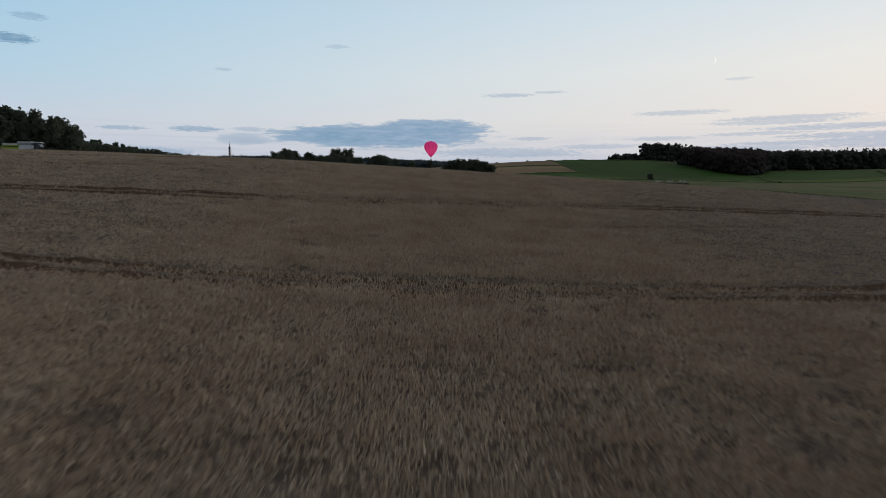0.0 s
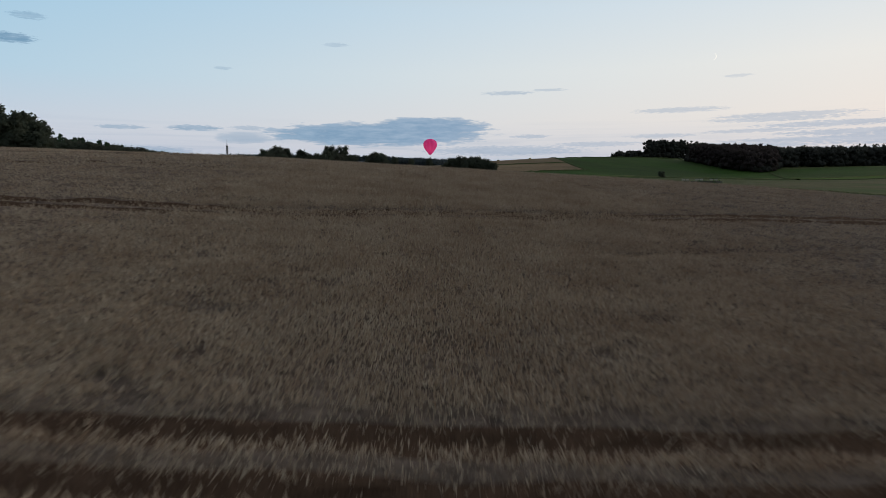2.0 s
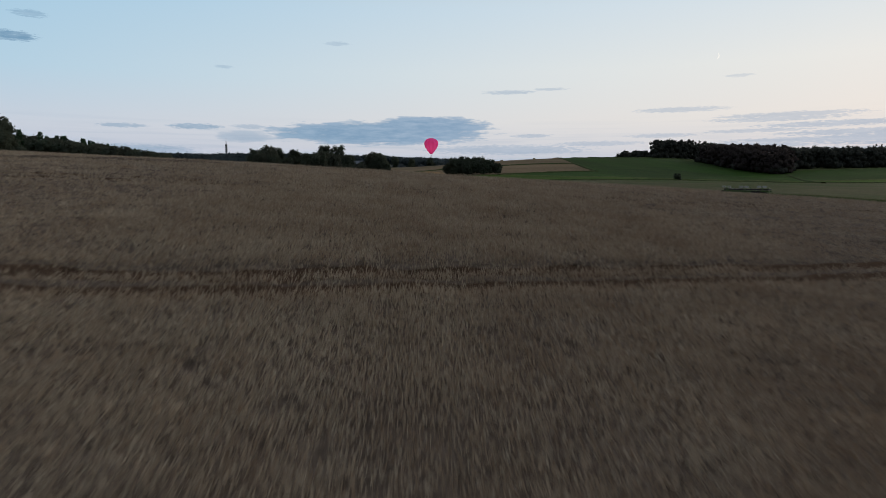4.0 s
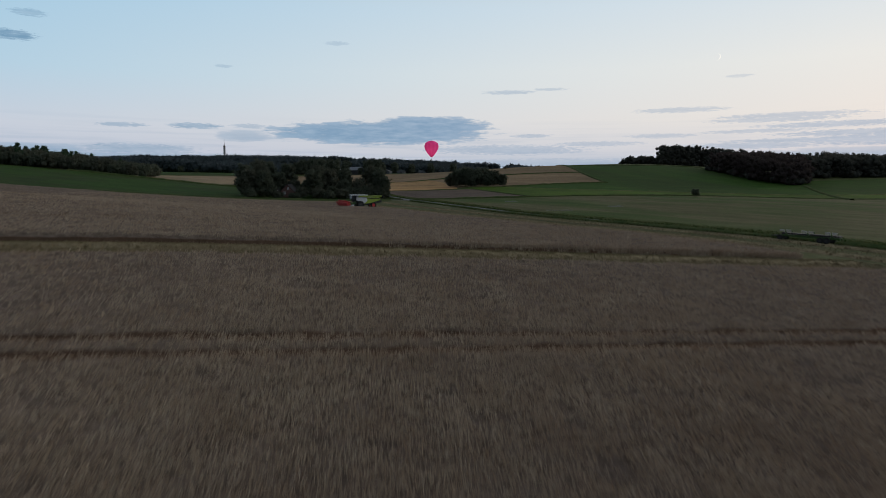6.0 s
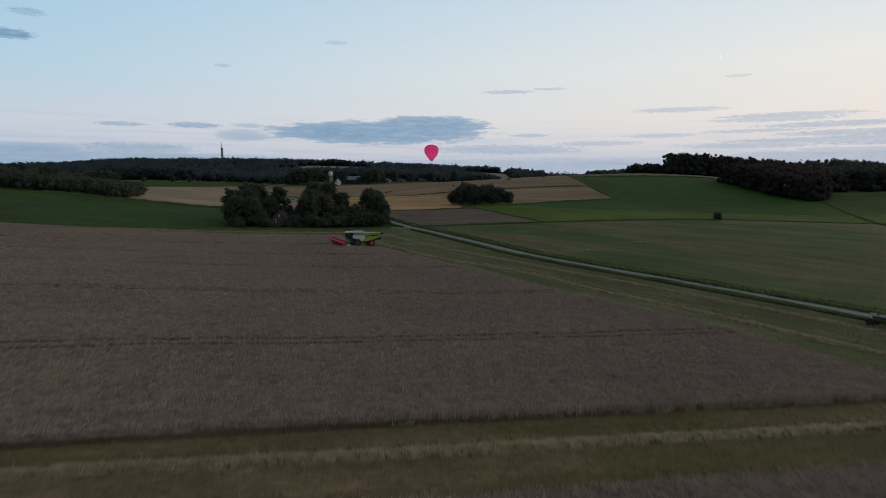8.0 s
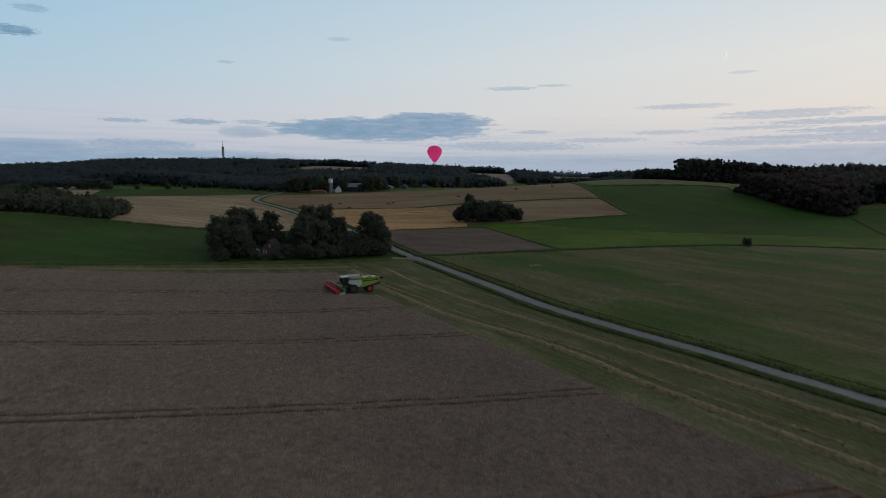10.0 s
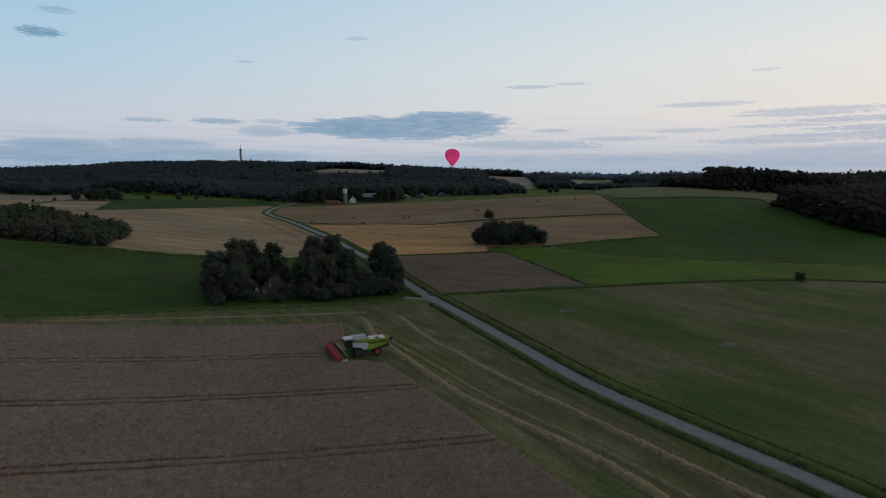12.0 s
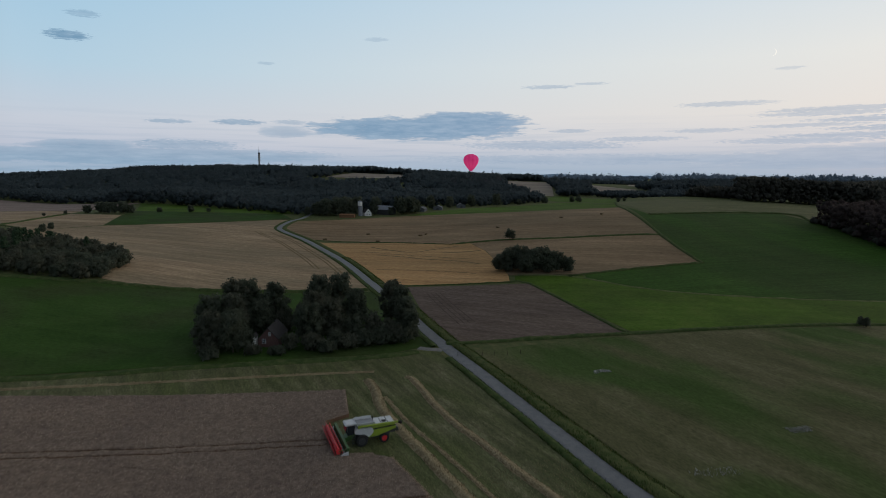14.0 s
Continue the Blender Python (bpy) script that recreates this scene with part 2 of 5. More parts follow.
M_straw = material("straw", [(0.2, (0.14, 0.108, 0.0602)), (0.5, (0.253, 0.204, 0.12)), (0.8, (0.374, 0.316, 0.201))], 1.6, bump=1.0, bump_scale=11, bump_size=0.15)
M_grassfield = material("weedy_stubble", [(0.2, (0.068, 0.07, 0.031)), (0.5, (0.098, 0.096, 0.046)), (0.8, (0.15, 0.138, 0.078))], 0.16, bump=0.6, bump_scale=3, stretch=(0.4, 1, 1), turn=58, fine=7, big=19, big_stops=[(0.2, (0.038, 0.068, 0.016)), (0.8, (0.066, 0.102, 0.028))], lines=2.6, line_gain=0.06, grain=2.6, grain_gain=0.26)
M_meadow = material("meadow_grass", [(0.2, (0.0258, 0.0555, 0.0105)), (0.5, (0.0357, 0.0733, 0.0145)), (0.8, (0.0515, 0.0909, 0.0213))], 0.12, bump=0.5, bump_scale=4, fine=14, big=26, big_stops=[(0.2, (0.0297, 0.0456, 0.0145)), (0.8, (0.0475, 0.0712, 0.0213))], lines=3.0, line_gain=0.08, grain=2.0, grain_gain=0.22)
M_pasture = material("bright_pasture", [(0.2, (0.0517, 0.097, 0.0113)), (0.5, (0.0689, 0.124, 0.0166)), (0.8, (0.0985, 0.138, 0.0254))], 0.12, bump=0.5, bump_scale=4, fine=12, big=30, big_stops=[(0.2, (0.0419, 0.0793, 0.0113)), (0.8, (0.0678, 0.105, 0.019))], lines=3.0, line_gain=0.08, grain=1.6, grain_gain=0.22)
M_beet = material("dark_green_crop", [(0.2, (0.0244, 0.0609, 0.00983)), (0.5, (0.0353, 0.0804, 0.0127)), (0.8, (0.0516, 0.1, 0.0181))], 0.1, bump=0.6, bump_scale=2.5, fine=14, stretch=(1, 0.3, 1), turn=-20, big=40, big_stops=[(0.2, (0.0231, 0.0486, 0.0113)), (0.8, (0.0408, 0.073, 0.0155))], lines=2.0, line_gain=0.14, grain=1.2, grain_gain=0.25)
M_gold = material("golden_stubble", [(0.2, (0.315, 0.179, 0.0788)), (0.5, (0.41, 0.242, 0.108)), (0.8, (0.512, 0.315, 0.147))], 0.07, bump=0.4, bump_scale=2, stretch=(0.18, 1, 1), turn=12, fine=9, big=40, big_stops=[(0.2, (0.257, 0.159, 0.0756)), (0.8, (0.375, 0.238, 0.109))], lines=2.4, line_gain=0.14, grain=1.3, grain_gain=0.22)
M_tan = material("tan_stubble", [(0.2, (0.212, 0.148, 0.0911)), (0.5, (0.294, 0.214, 0.133)), (0.8, (0.383, 0.287, 0.182))], 0.08, bump=0.4, bump_scale=2, stretch=(0.25, 1, 1), turn=8, fine=9, big=30, big_stops=[(0.2, (0.171, 0.133, 0.0813)), (0.8, (0.288, 0.219, 0.141))], lines=2.6, line_gain=0.15, grain=1.3, grain_gain=0.22)
M_brown = material("brown_stubble", [(0.2, (0.16, 0.108, 0.0628)), (0.5, (0.222, 0.155, 0.0919)), (0.8, (0.29, 0.208, 0.125))], 0.08, bump=0.4, bump_scale=2, stretch=(0.25, 1, 1), turn=8, fine=9, big=30, big_stops=[(0.2, (0.129, 0.0967, 0.0561)), (0.8, (0.218, 0.159, 0.097))], lines=2.6, line_gain=0.15, grain=1.3, grain_gain=0.22)
M_palebeige = material("pale_stubble", [(0.2, (0.206, 0.171, 0.136)), (0.5, (0.257, 0.216, 0.173)), (0.8, (0.309, 0.271, 0.219))], 0.08, bump=0.3, bump_scale=2, stretch=(0.3, 1, 1), fine=9, big=45, big_stops=[(0.2, (0.172, 0.144, 0.115)), (0.8, (0.249, 0.212, 0.173))], lines=4.0, line_gain=0.1, grain=0.7, grain_gain=0.2)
M_plough = material("brown_ploughed_soil", [(0.2, (0.095, 0.07, 0.0545)), (0.5, (0.125, 0.095, 0.0755)), (0.8, (0.17, 0.13, 0.105))], 0.2, bump=0.7, bump_scale=3, stretch=(0.3, 1, 1), turn=20, fine=8, big=16, big_stops=[(0.2, (0.08, 0.06, 0.0482)), (0.8, (0.15, 0.115, 0.0943))], lines=1.4, line_gain=0.12, grain=1.6, grain_gain=0.25)
M_olive = material("olive_crop", [(0.2, (0.0808, 0.0855, 0.0399)), (0.5, (0.109, 0.114, 0.0551)), (0.8, (0.142, 0.142, 0.0712))], 0.1, bump=0.4, bump_scale=2, stretch=(0.25, 1, 1), fine=9, lines=3.0, line_gain=0.12, grain=0.8, grain_gain=0.25)
M_margin = material("rough_margin_grass", [(0.2, (0.0272, 0.0454, 0.0151)), (0.5, (0.0484, 0.0735, 0.0242)), (0.8, (0.106, 0.113, 0.0454))], 0.6, bump=0.9, bump_scale=6, island=0.4)
M_blade = material("verge_grass", [(0.1, (0.03, 0.055, 0.0156)), (0.5, (0.0562, 0.0935, 0.026)), (0.95, (0.15, 0.143, 0.065))], 0.4, bump=0, island=0.8, thin=0.4)
M_asphalt = material("worn_asphalt", [(0.2, (0.10, 0.105, 0.11)), (0.5, (0.14, 0.145, 0.15)), (0.8, (0.18, 0.185, 0.185))], 0.8, rough=0.75, bump=0.3, bump_scale=30, fine=12, spec=0.3)
M_leaf = material("dark_foliage", [(0.05, (0.0642, 0.072, 0.0524)), (0.5, (0.0872, 0.101, 0.072)), (0.95, (0.118, 0.134, 0.0944))], 0.25, rough=0.75, bump=0, island=0.1, thin=0.5)
M_leaf_ash = material("olive_foliage", [(0.05, (0.0693, 0.0734, 0.0537)), (0.5, (0.0949, 0.102, 0.0747)), (0.95, (0.126, 0.132, 0.097))], 0.25, rough=0.75, bump=0, island=0.1, thin=0.5)
# the backlit east wood's shade is mixed into this darker leaf colour
M_leaf_backlit = material("backlit_foliage", [(0.05, (0.0403, 0.0412, 0.0372)), (0.5, (0.0769, 0.0791, 0.0675)), (0.95, (0.139, 0.136, 0.107))], 0.25, rough=0.75, bump=0, island=0.1, thin=0.5)
M_needle = material("needle_foliage", [(0.05, (0.0216, 0.0406, 0.0262)), (0.5, (0.0433, 0.0731, 0.0407)), (0.95, (0.0811, 0.122, 0.0641))], 0.25, rough=0.8, bump=0, island=0.22, thin=0.2)
# bluish cast of distance haze is put into this foliage colour
M_wood = material("hazed_woodland", [(0.05, (0.0399, 0.053, 0.0575)), (0.5, (0.0643, 0.0824, 0.089)), (0.95, (0.102, 0.128, 0.13))], 0.05, rough=0.85, bump=0, island=0.06, thin=0.5)
M_copper = material("brownish_foliage", [(0.05, (0.0514, 0.0419, 0.0395)), (0.5, (0.0797, 0.064, 0.0603)), (0.95, (0.118, 0.096, 0.0862))], 0.25, rough=0.8, bump=0, island=0.1, thin=0.5)
M_pink = material("pinkish_bare_soil", [(0.2, (0.19, 0.142, 0.118)), (0.5, (0.24, 0.182, 0.152)), (0.8, (0.29, 0.225, 0.187))], 0.08, bump=0.3, bump_scale=2, stretch=(0.3, 1, 1), fine=9, big=45, big_stops=[(0.2, (0.165, 0.125, 0.104)), (0.8, (0.235, 0.182, 0.152))], lines=4.0, line_gain=0.1, grain=0.7, grain_gain=0.2)
M_track = material("pressed_stubble", [(0.2, (0.115, 0.085, 0.045)), (0.5, (0.16, 0.118, 0.062)), (0.8, (0.215, 0.155, 0.082))], 0.4, bump=0.4, bump_scale=4)
M_chalk = material("pale_stones", [(0.2, (0.30, 0.29, 0.27)), (0.8, (0.46, 0.45, 0.42))], 1.5, bump=0.4, bump_scale=20)
M_rut = material("wheel_rut_soil", [(0.2, (0.0562, 0.0425, 0.035)), (0.8, (0.106, 0.0825, 0.0675))], 0.5, bump=0.5, bump_scale=4)
M_dryedge = material("pale_dry_grass", [(0.2, (0.077, 0.092, 0.0358)), (0.5, (0.119, 0.132, 0.0553)), (0.8, (0.175, 0.184, 0.0845))], 0.5, bump=0.6, bump_scale=5)
M_gravel = material("pale_gravel", [(0.2, (0.15, 0.146, 0.135)), (0.8, (0.24, 0.232, 0.217))], 1.5, bump=0.4, bump_scale=20)
M_bark = material("bark", [(0.2, (0.05, 0.04, 0.03)), (0.8, (0.12, 0.10, 0.08))], 4, bump=0.8, bump_scale=20, stretch=(1, 1, 0.2))


# ---------- terrain ----------
NEAR_HILLS = [[-0.3, -0.9, -0.5, 0.2, -0.2],
    [-0.6, -0.1, -1.3, -0.9, -0.4],
    [-0.7, 1.5, 0.6, -0.2, -0.3],
    [0.4, 1.1, 1.5, 1.2, 0.3],
    [2.6, 0.7, 0.3, 0.6, 0.8]]
MID_HILLS = [[-3.6, -4.6, -4.3, -6.5, -7.0, -7.6],
    [0.1, -0.1, 1.1, -7.2, -0.3, -4.2],
    [-0.2, 3.3, -7.5, 2.1, -3.4, -6.4],
    [1.8, 8.4, -0.1, -4.1, -4.0, 5.7],
    [1.4, -5.2, -7.0, 6.4, -5.2, -1.7],
    [3.6, 4.7, 0.9, 4.9, 9.0, -1.6],
    [7.0, -0.5, 6.3, -3.0, 11.3, -1.4]]
FAR_HILLS = [(-690, 1650, 380, 300, 40), (-130, 1480, 330, 260, 22), (-1900, 1700, 600, 400, 20), (700, 1300, 350, 500, 12), (1800, 3600, 1500, 500, 12), (200, 3600, 900, 500, 10), (420, 760, 170, 230, 4), (100, 95, 32, 35, -2.2)]


def ground_z(x, y):
    """Height of the land: broad hills, the swell of the wheat field, and the wooded ridge behind."""
    x, y = np.asarray(x, float), np.asarray(y, float)
    z = np.full(x.shape, 16.0)
    for cx, cy, sx, sy, a in FAR_HILLS:
        z = z + a * np.exp(-(((x - cx) / sx) ** 2 + ((y - cy) / sy) ** 2) / 2)
    for cy, row in zip((0, 30, 60, 95, 135), NEAR_HILLS):
        for cx, a in zip((-90, -45, 0, 45, 90), row):
            z = z + a * np.exp(-((x - cx) ** 2 / (2 * 40.0 ** 2) + (y - cy) ** 2 / (2 * 32.0 ** 2) * 1.3))
    for cy, row in zip((0, 140, 250, 340, 440, 560, 740), MID_HILLS):
        for cx, a in zip((-330, -200, -70, 60, 190, 320), row):
            z = z + a * np.exp(-((x - cx) ** 2 + (y - cy) ** 2) / (2 * 88.0 ** 2))
    return z


def gz(x, y):
    return float(ground_z(x, y))


def mesh_object(name, verts, faces, mats, smooth=False, index=None):
    me = bpy.data.meshes.new(name)
    verts = np.asarray(verts, np.float32)
    if isinstance(faces, np.ndarray):
        n, k = faces.shape
        me.vertices.add(len(verts))
        me.vertices.foreach_set("co", verts.ravel())
        me.loops.add(n * k)
        me.loops.foreach_set("vertex_index", faces.astype(np.int32).ravel())
        me.polygons.add(n)
        me.polygons.foreach_set("loop_start", np.arange(0, n * k, k, dtype=np.int32))
        me.polygons.foreach_set("loop_total", np.full(n, k, np.int32))
    else:
        me.from_pydata([tuple(v) for v in verts.tolist()], [], faces)
    for m in (mats if isinstance(mats, list) else [mats]):
        me.materials.append(m)
    if index is not None:
        me.polygons.foreach_set("material_index", np.asarray(index, np.int32))
    if smooth:
        me.polygons.foreach_set("use_smooth", np.ones(len(me.polygons), bool))
    me.update()
    me.validate()
    return new(name, me)


def part(name, bm, mat, parent=None, label=""):
    """Links a bmesh as one mesh object under a thing or a part."""
    me = bpy.data.meshes.new(name)
    bm.normal_update()
    bm.to_mesh(me)
    bm.free()
    me.materials.append(mat)
    ob = new(name, me)
    if parent:
        ob.parent = parent
    return tagged(ob, label)


def grow(a, b, step, rate, far):
    """Even steps from a to b, then growing ones out to far on both sides."""
    mid = list(np.arange(a, b + 0.1, step))
    s, v, hi = step, mid[-1], []
    while v < far[1]:
        s *= rate
        v += s
        hi.append(v)
    s, v, lo = step, a, []
    while v > far[0]:
        s *= rate
        v -= s
        lo.append(v)
    return np.array(lo[::-1] + mid + hi)


GX = grow(-360, 360, 6.0, 1.12, (-4700, 4700))
GY = grow(-48, 840, 6.0, 1.10, (-2500, 4650))
gxx, gyy = np.meshgrid(GX, GY)
gv = np.stack([gxx.ravel(), gyy.ravel(), ground_z(gxx, gyy).ravel()], 1)
ii = np.arange(len(GY) - 1)[:, None] * len(GX) + np.arange(len(GX) - 1)[None, :]
gf = np.stack([ii, ii + 1, ii + 1 + len(GX), ii + len(GX)], -1).reshape(-1, 4)
ground = mesh_object("ground", gv, gf, M_soil, smooth=True)
tagged(ground, "rolling farmland ground with rough grass", "ground", kind="structure")


def clip_axis(poly, ax, lim, keep_low):
    out = []
    for i, p in enumerate(poly):
        q = poly[(i + 1) % len(poly)]
        pin, qin = (p[ax] <= lim) == keep_low, (q[ax] <= lim) == keep_low
        if pin:
            out.append(p)
        if pin != qin:
            s = (lim - p[ax]) / (q[ax] - p[ax])
            r = [p[0] + s * (q[0] - p[0]), p[1] + s * (q[1] - p[1])]
            r[ax] = lim
            out.append(tuple(r))
    return out


def field(name, outline, mat, label, category, lift=0.10):
    """A field laid over the ground: its outline cut along the ground's own grid."""
    verts, faces, seen = [], [], {}
    xs, ys = [p[0] for p in outline], [p[1] for p in outline]

    def vid(p):
        k = (round(p[0], 3), round(p[1], 3))
        if k not in seen:
            seen[k] = len(verts)
            verts.append(k)
        return seen[k]

    for i in range(len(GX) - 1):
        if GX[i + 1] <= min(xs) or GX[i] >= max(xs):
            continue
        strip = clip_axis(clip_axis(list(outline), 0, GX[i + 1], True), 0, GX[i], False)
        if len(strip) < 3:
            continue
        for j in range(len(GY) - 1):
            if GY[j + 1] <= min(ys) or GY[j] >= max(ys):
                continue
            cell = clip_axis(clip_axis(strip, 1, GY[j + 1], True), 1, GY[j], False)
            f = list(dict.fromkeys(vid(p) for p in cell))
            if len(f) >= 3:
                faces.append(f)
    v = np.array(verts)
    v3 = np.c_[v, ground_z(v[:, 0], v[:, 1]) + lift]
    ob = mesh_object(name, v3, faces, mat, smooth=True)
    area = sum(p.normal.z for p in ob.data.polygons)
    if area < 0:
        ob.data.flip_normals()
    return tagged(ob, label, category, kind="structure")


def spline(points, step=3.0):
    """Smooth line through plan points."""
    P = np.array([points[0], *points, points[-1]], float)
    out = []
    for a, b, c, d in zip(P[:-3], P[1:-2], P[2:-1], P[3:]):
        n = max(2, int(np.hypot(*(c - b)) / step))
        for u in np.arange(n) / n:
            out.append(0.5 * (2 * b + (c - a) * u + (2 * a - 5 * b + 4 * c - d) * u ** 2 + (3 * b - a - 3 * c + d) * u ** 3))
    out.append(P[-1])
    return np.array(out)


def sideways(line):
    t = np.gradient(line, axis=0)
    t /= np.linalg.norm(t, axis=1, keepdims=True)
    return np.stack([t[:, 1], -t[:, 0]], 1)


def ribbon(name, line, profile, mat, label, category, kind="structure", jitter=0.0, lift=0.0, seed=1):
    """A strip along a plan line. profile: (offset to the right, height) across it."""
    rng = np.random.default_rng(seed)
    n = sideways(line)
    rows = []
    for o, hgt in profile:
        o2 = o + jitter * rng.normal(size=len(line)) * (1 if hgt else 0.6)
        p = line + n * o2[:, None]
        hh = hgt * (1 + 2.2 * jitter * rng.normal(size=len(line))) if jitter else hgt
        rows.append(np.c_[p, ground_z(p[:, 0], p[:, 1]) + lift + hh])
    k, m = len(rows), len(line)
    v = np.stack(rows, 1).reshape(-1, 3)
    i = np.arange(m - 1)[:, None] * k + np.arange(k - 1)[None]
    f = np.stack([i, i + 1, i + 1 + k, i + k], -1).reshape(-1, 4)[:, ::-1]
    ob = mesh_object(name, v, f, mat, smooth=True)
    if sum(p.normal.z for p in ob.data.polygons) < 0:
        ob.data.flip_normals()
    return tagged(ob, label, category, kind=kind)

# ---------- lane, fields and margins ----------
LANE = spline([(230, -40), (165, 22), (120, 62), (88, 98), (66, 128), (46.5, 159.6), (36.8, 175.8), (25.3, 192.7), (15.9, 208), (5.3, 231), (-6.1, 256), (-19.4, 284.6), (-34, 320), (-50, 355.5), (-76.5, 415), (-110, 475), (-137, 510), (-144.7, 526), (-146, 553), (-142.5, 578), (-150, 640)])
LN = sideways(LANE)


def beside(off):
    """The lane's line moved to its right by off metres."""
    return LANE + LN * off


def lane_stretch(off, y0, y1):
    p = beside(off)
    return [tuple(q) for q in p if y0 <= q[1] <= y1]


ribbon("road", LANE, [(-2.0, -0.1), (-1.75, 0.07), (-0.9, 0.10), (0, 0.115), (0.9, 0.10), (1.75, 0.07), (2.0, -0.1)], M_asphalt, "narrow grey asphalt farm lane between fields", "road")
# ragged verges, a taller bank along the far side
ribbon("verge_bank", LANE, [(1.75, 0.05), (2.6, 0.32), (3.6, 0.46), (4.4, 0.3), (5.0, 0.1)], M_margin, "dark green rough grass verge bank beside the lane", "verge", jitter=0.10, seed=3)
for k, stretch in enumerate((LANE[LANE[:, 1] < 269.5], LANE[LANE[:, 1] > 274.5])):
    ribbon("verge", stretch, [(-3.7, 0.15), (-3.0, 0.48), (-2.3, 0.42), (-1.75, 0.05)], M_margin, "rough grass verge beside the asphalt lane", "verge", jitter=0.10, seed=4 + 70 * k)

east_low = lane_stretch(5.5, -40, 274)
field("weedy_field", east_low + [(34.5, 286.5), (113, 303), (175, 300), (260, 310), (330, 150), (330, -40)], M_grassfield, "stubble field overgrown with green weeds", "field")
field("ploughed_field", [(-33.8, 347), (12.2, 352), (34.6, 289.5), (-14.0, 278.5), (-20, 292)], M_plough, "bare brown ploughed field", "field")
field("golden_stubble_field", lane_stretch(3.2, 351, 474) + [(-55.9, 466), (-21.9, 448.5), (-12, 449.2), (-4, 425), (2, 395), (5.4, 367), (5.4, 356), (-35, 350.5)], M_gold, "golden harvested stubble field", "field")
field("brown_stubble_field", [(-11.8, 449.2), (6.2, 450), (40, 446), (90, 452), (90.5, 391.5), (34.5, 367), (5.6, 367), (2.2, 395), (-3.8, 425)], M_brown, "browned harvested stubble field beside the thicket", "field")
field("upper_stubble_field", lane_stretch(3.2, 477, 553) + [(-65, 589), (-20, 597), (40, 594), (99.6, 587), (91, 454.5), (40, 448), (6.2, 452), (-21.9, 450.5), (-55.9, 468)], M_brown, "tan stubble field with scattered bales", "field")
field("far_green_strip", [(-64, 592), (-20, 600), (40, 597), (101, 590), (115, 667), (80, 800), (-11, 680)], M_pasture, "narrow green pasture strip", "field")
field("olive_field", [(119, 690), (170, 692), (226, 654), (292, 677), (292, 600), (262, 530), (204.5, 518), (198, 545), (106, 526), (110, 600)], M_olive, "pale olive crop field beside the wood", "field")
field("green_crop_field", [(104, 586), (105, 523), (197, 542), (203.5, 515), (219, 469), (230, 440), (300, 440), (300, 332), (134, 336), (101, 334), (73.5, 336.6), (52.2, 345), (36, 360), (36, 365.8), (92, 391), (92.5, 454)], M_beet, "dark green root crop field", "field")
field("pasture", [(13.3, 354), (36.3, 289.8), (113, 305), (175, 303), (300, 320), (300, 331), (134, 335.6), (101, 333.6), (73.5, 336.2), (52.2, 344.5), (35.5, 359.6), (35, 364.5), (8, 366), (7.6, 356)], M_pasture, "bright green grass pasture", "field")
field("meadow", [(-260, 205), (-150, 216), (-101.7, 235), (-72, 251), (-53, 259), (-28.5, 268), (-22, 273)] + lane_stretch(-3.2, 274, 338) + [(-104.9, 318), (-130, 314), (-163, 305), (-215, 305), (-290, 330)], M_meadow, "dark green grass meadow", "field")
field("west_stubble_field", [(-48, 341)] + lane_stretch(-3.5, 343, 560) + [(-158, 557), (-203, 527), (-252, 495), (-275, 456), (-240, 400), (-176, 400), (-160, 374), (-146, 335), (-137, 320), (-124, 317), (-105, 320)], M_tan, "pale tan harvested stubble field", "field")
field("far_meadow", [(-147, 562), (-166, 594), (-286, 590), (-276, 556), (-252, 497), (-203, 529), (-158, 559)], M_meadow, "distant green meadow strip", "field")
field("small_tan_field", [(-311, 480), (-321, 560), (-276, 555), (-253, 497), (-275, 458)], M_tan, "small tan stubble field", "field")
field("far_beige_field", [(-311, 482), (-322, 562), (-330, 586), (-439, 633), (-560, 690), (-560, 560), (-420, 420)], M_tan, "distant tan stubble field", "field")
field("far_bare_field", [(-331, 588), (-347, 700), (-648, 880), (-700, 760), (-562, 692), (-440, 635)], M_pink, "distant pinkish bare field", "field")
field("far_meadow", [(-166, 596), (-286, 591), (-345, 698), (-215, 640), (-150, 610)], M_pasture, "distant green meadow strip", "field")
field("clearing", [(-330, 1340), (-175, 1340), (-150, 1480), (-300, 1490)], M_palebeige, "distant pale stubble clearing on the hill", "field", 0.5)
field("clearing", [(35, 1400), (142, 1396), (100, 997), (72, 1003), (43, 1182)], M_palebeige, "distant pale stubble field among woods", "field", 0.4)
field("clearing", [(213, 1335), (266, 1173), (206, 1036), (169, 1074)], M_palebeige, "distant pale stubble field among woods", "field", 0.4)
field("clearing", [(330, 1500), (420, 1330), (330, 1230), (285, 1330)], M_palebeige, "distant pale stubble field among woods", "field", 0.4)
field("far_meadow", [(74, 900), (116, 670), (122, 694), (158, 870), (116, 985), (100, 992)], M_pasture, "distant green meadow strip", "field", 0.12)


def margin(points, w=1.6, hgt=0.5, seed=1):
    ribbon("field_margin", spline(points, 2.5), [(-w / 2, 0.08), (-w / 4, hgt), (w / 4, hgt * 0.9), (w / 2, 0.08)], M_margin, "strip of dark rough grass between fields", "field margin", jitter=0.10, seed=seed)


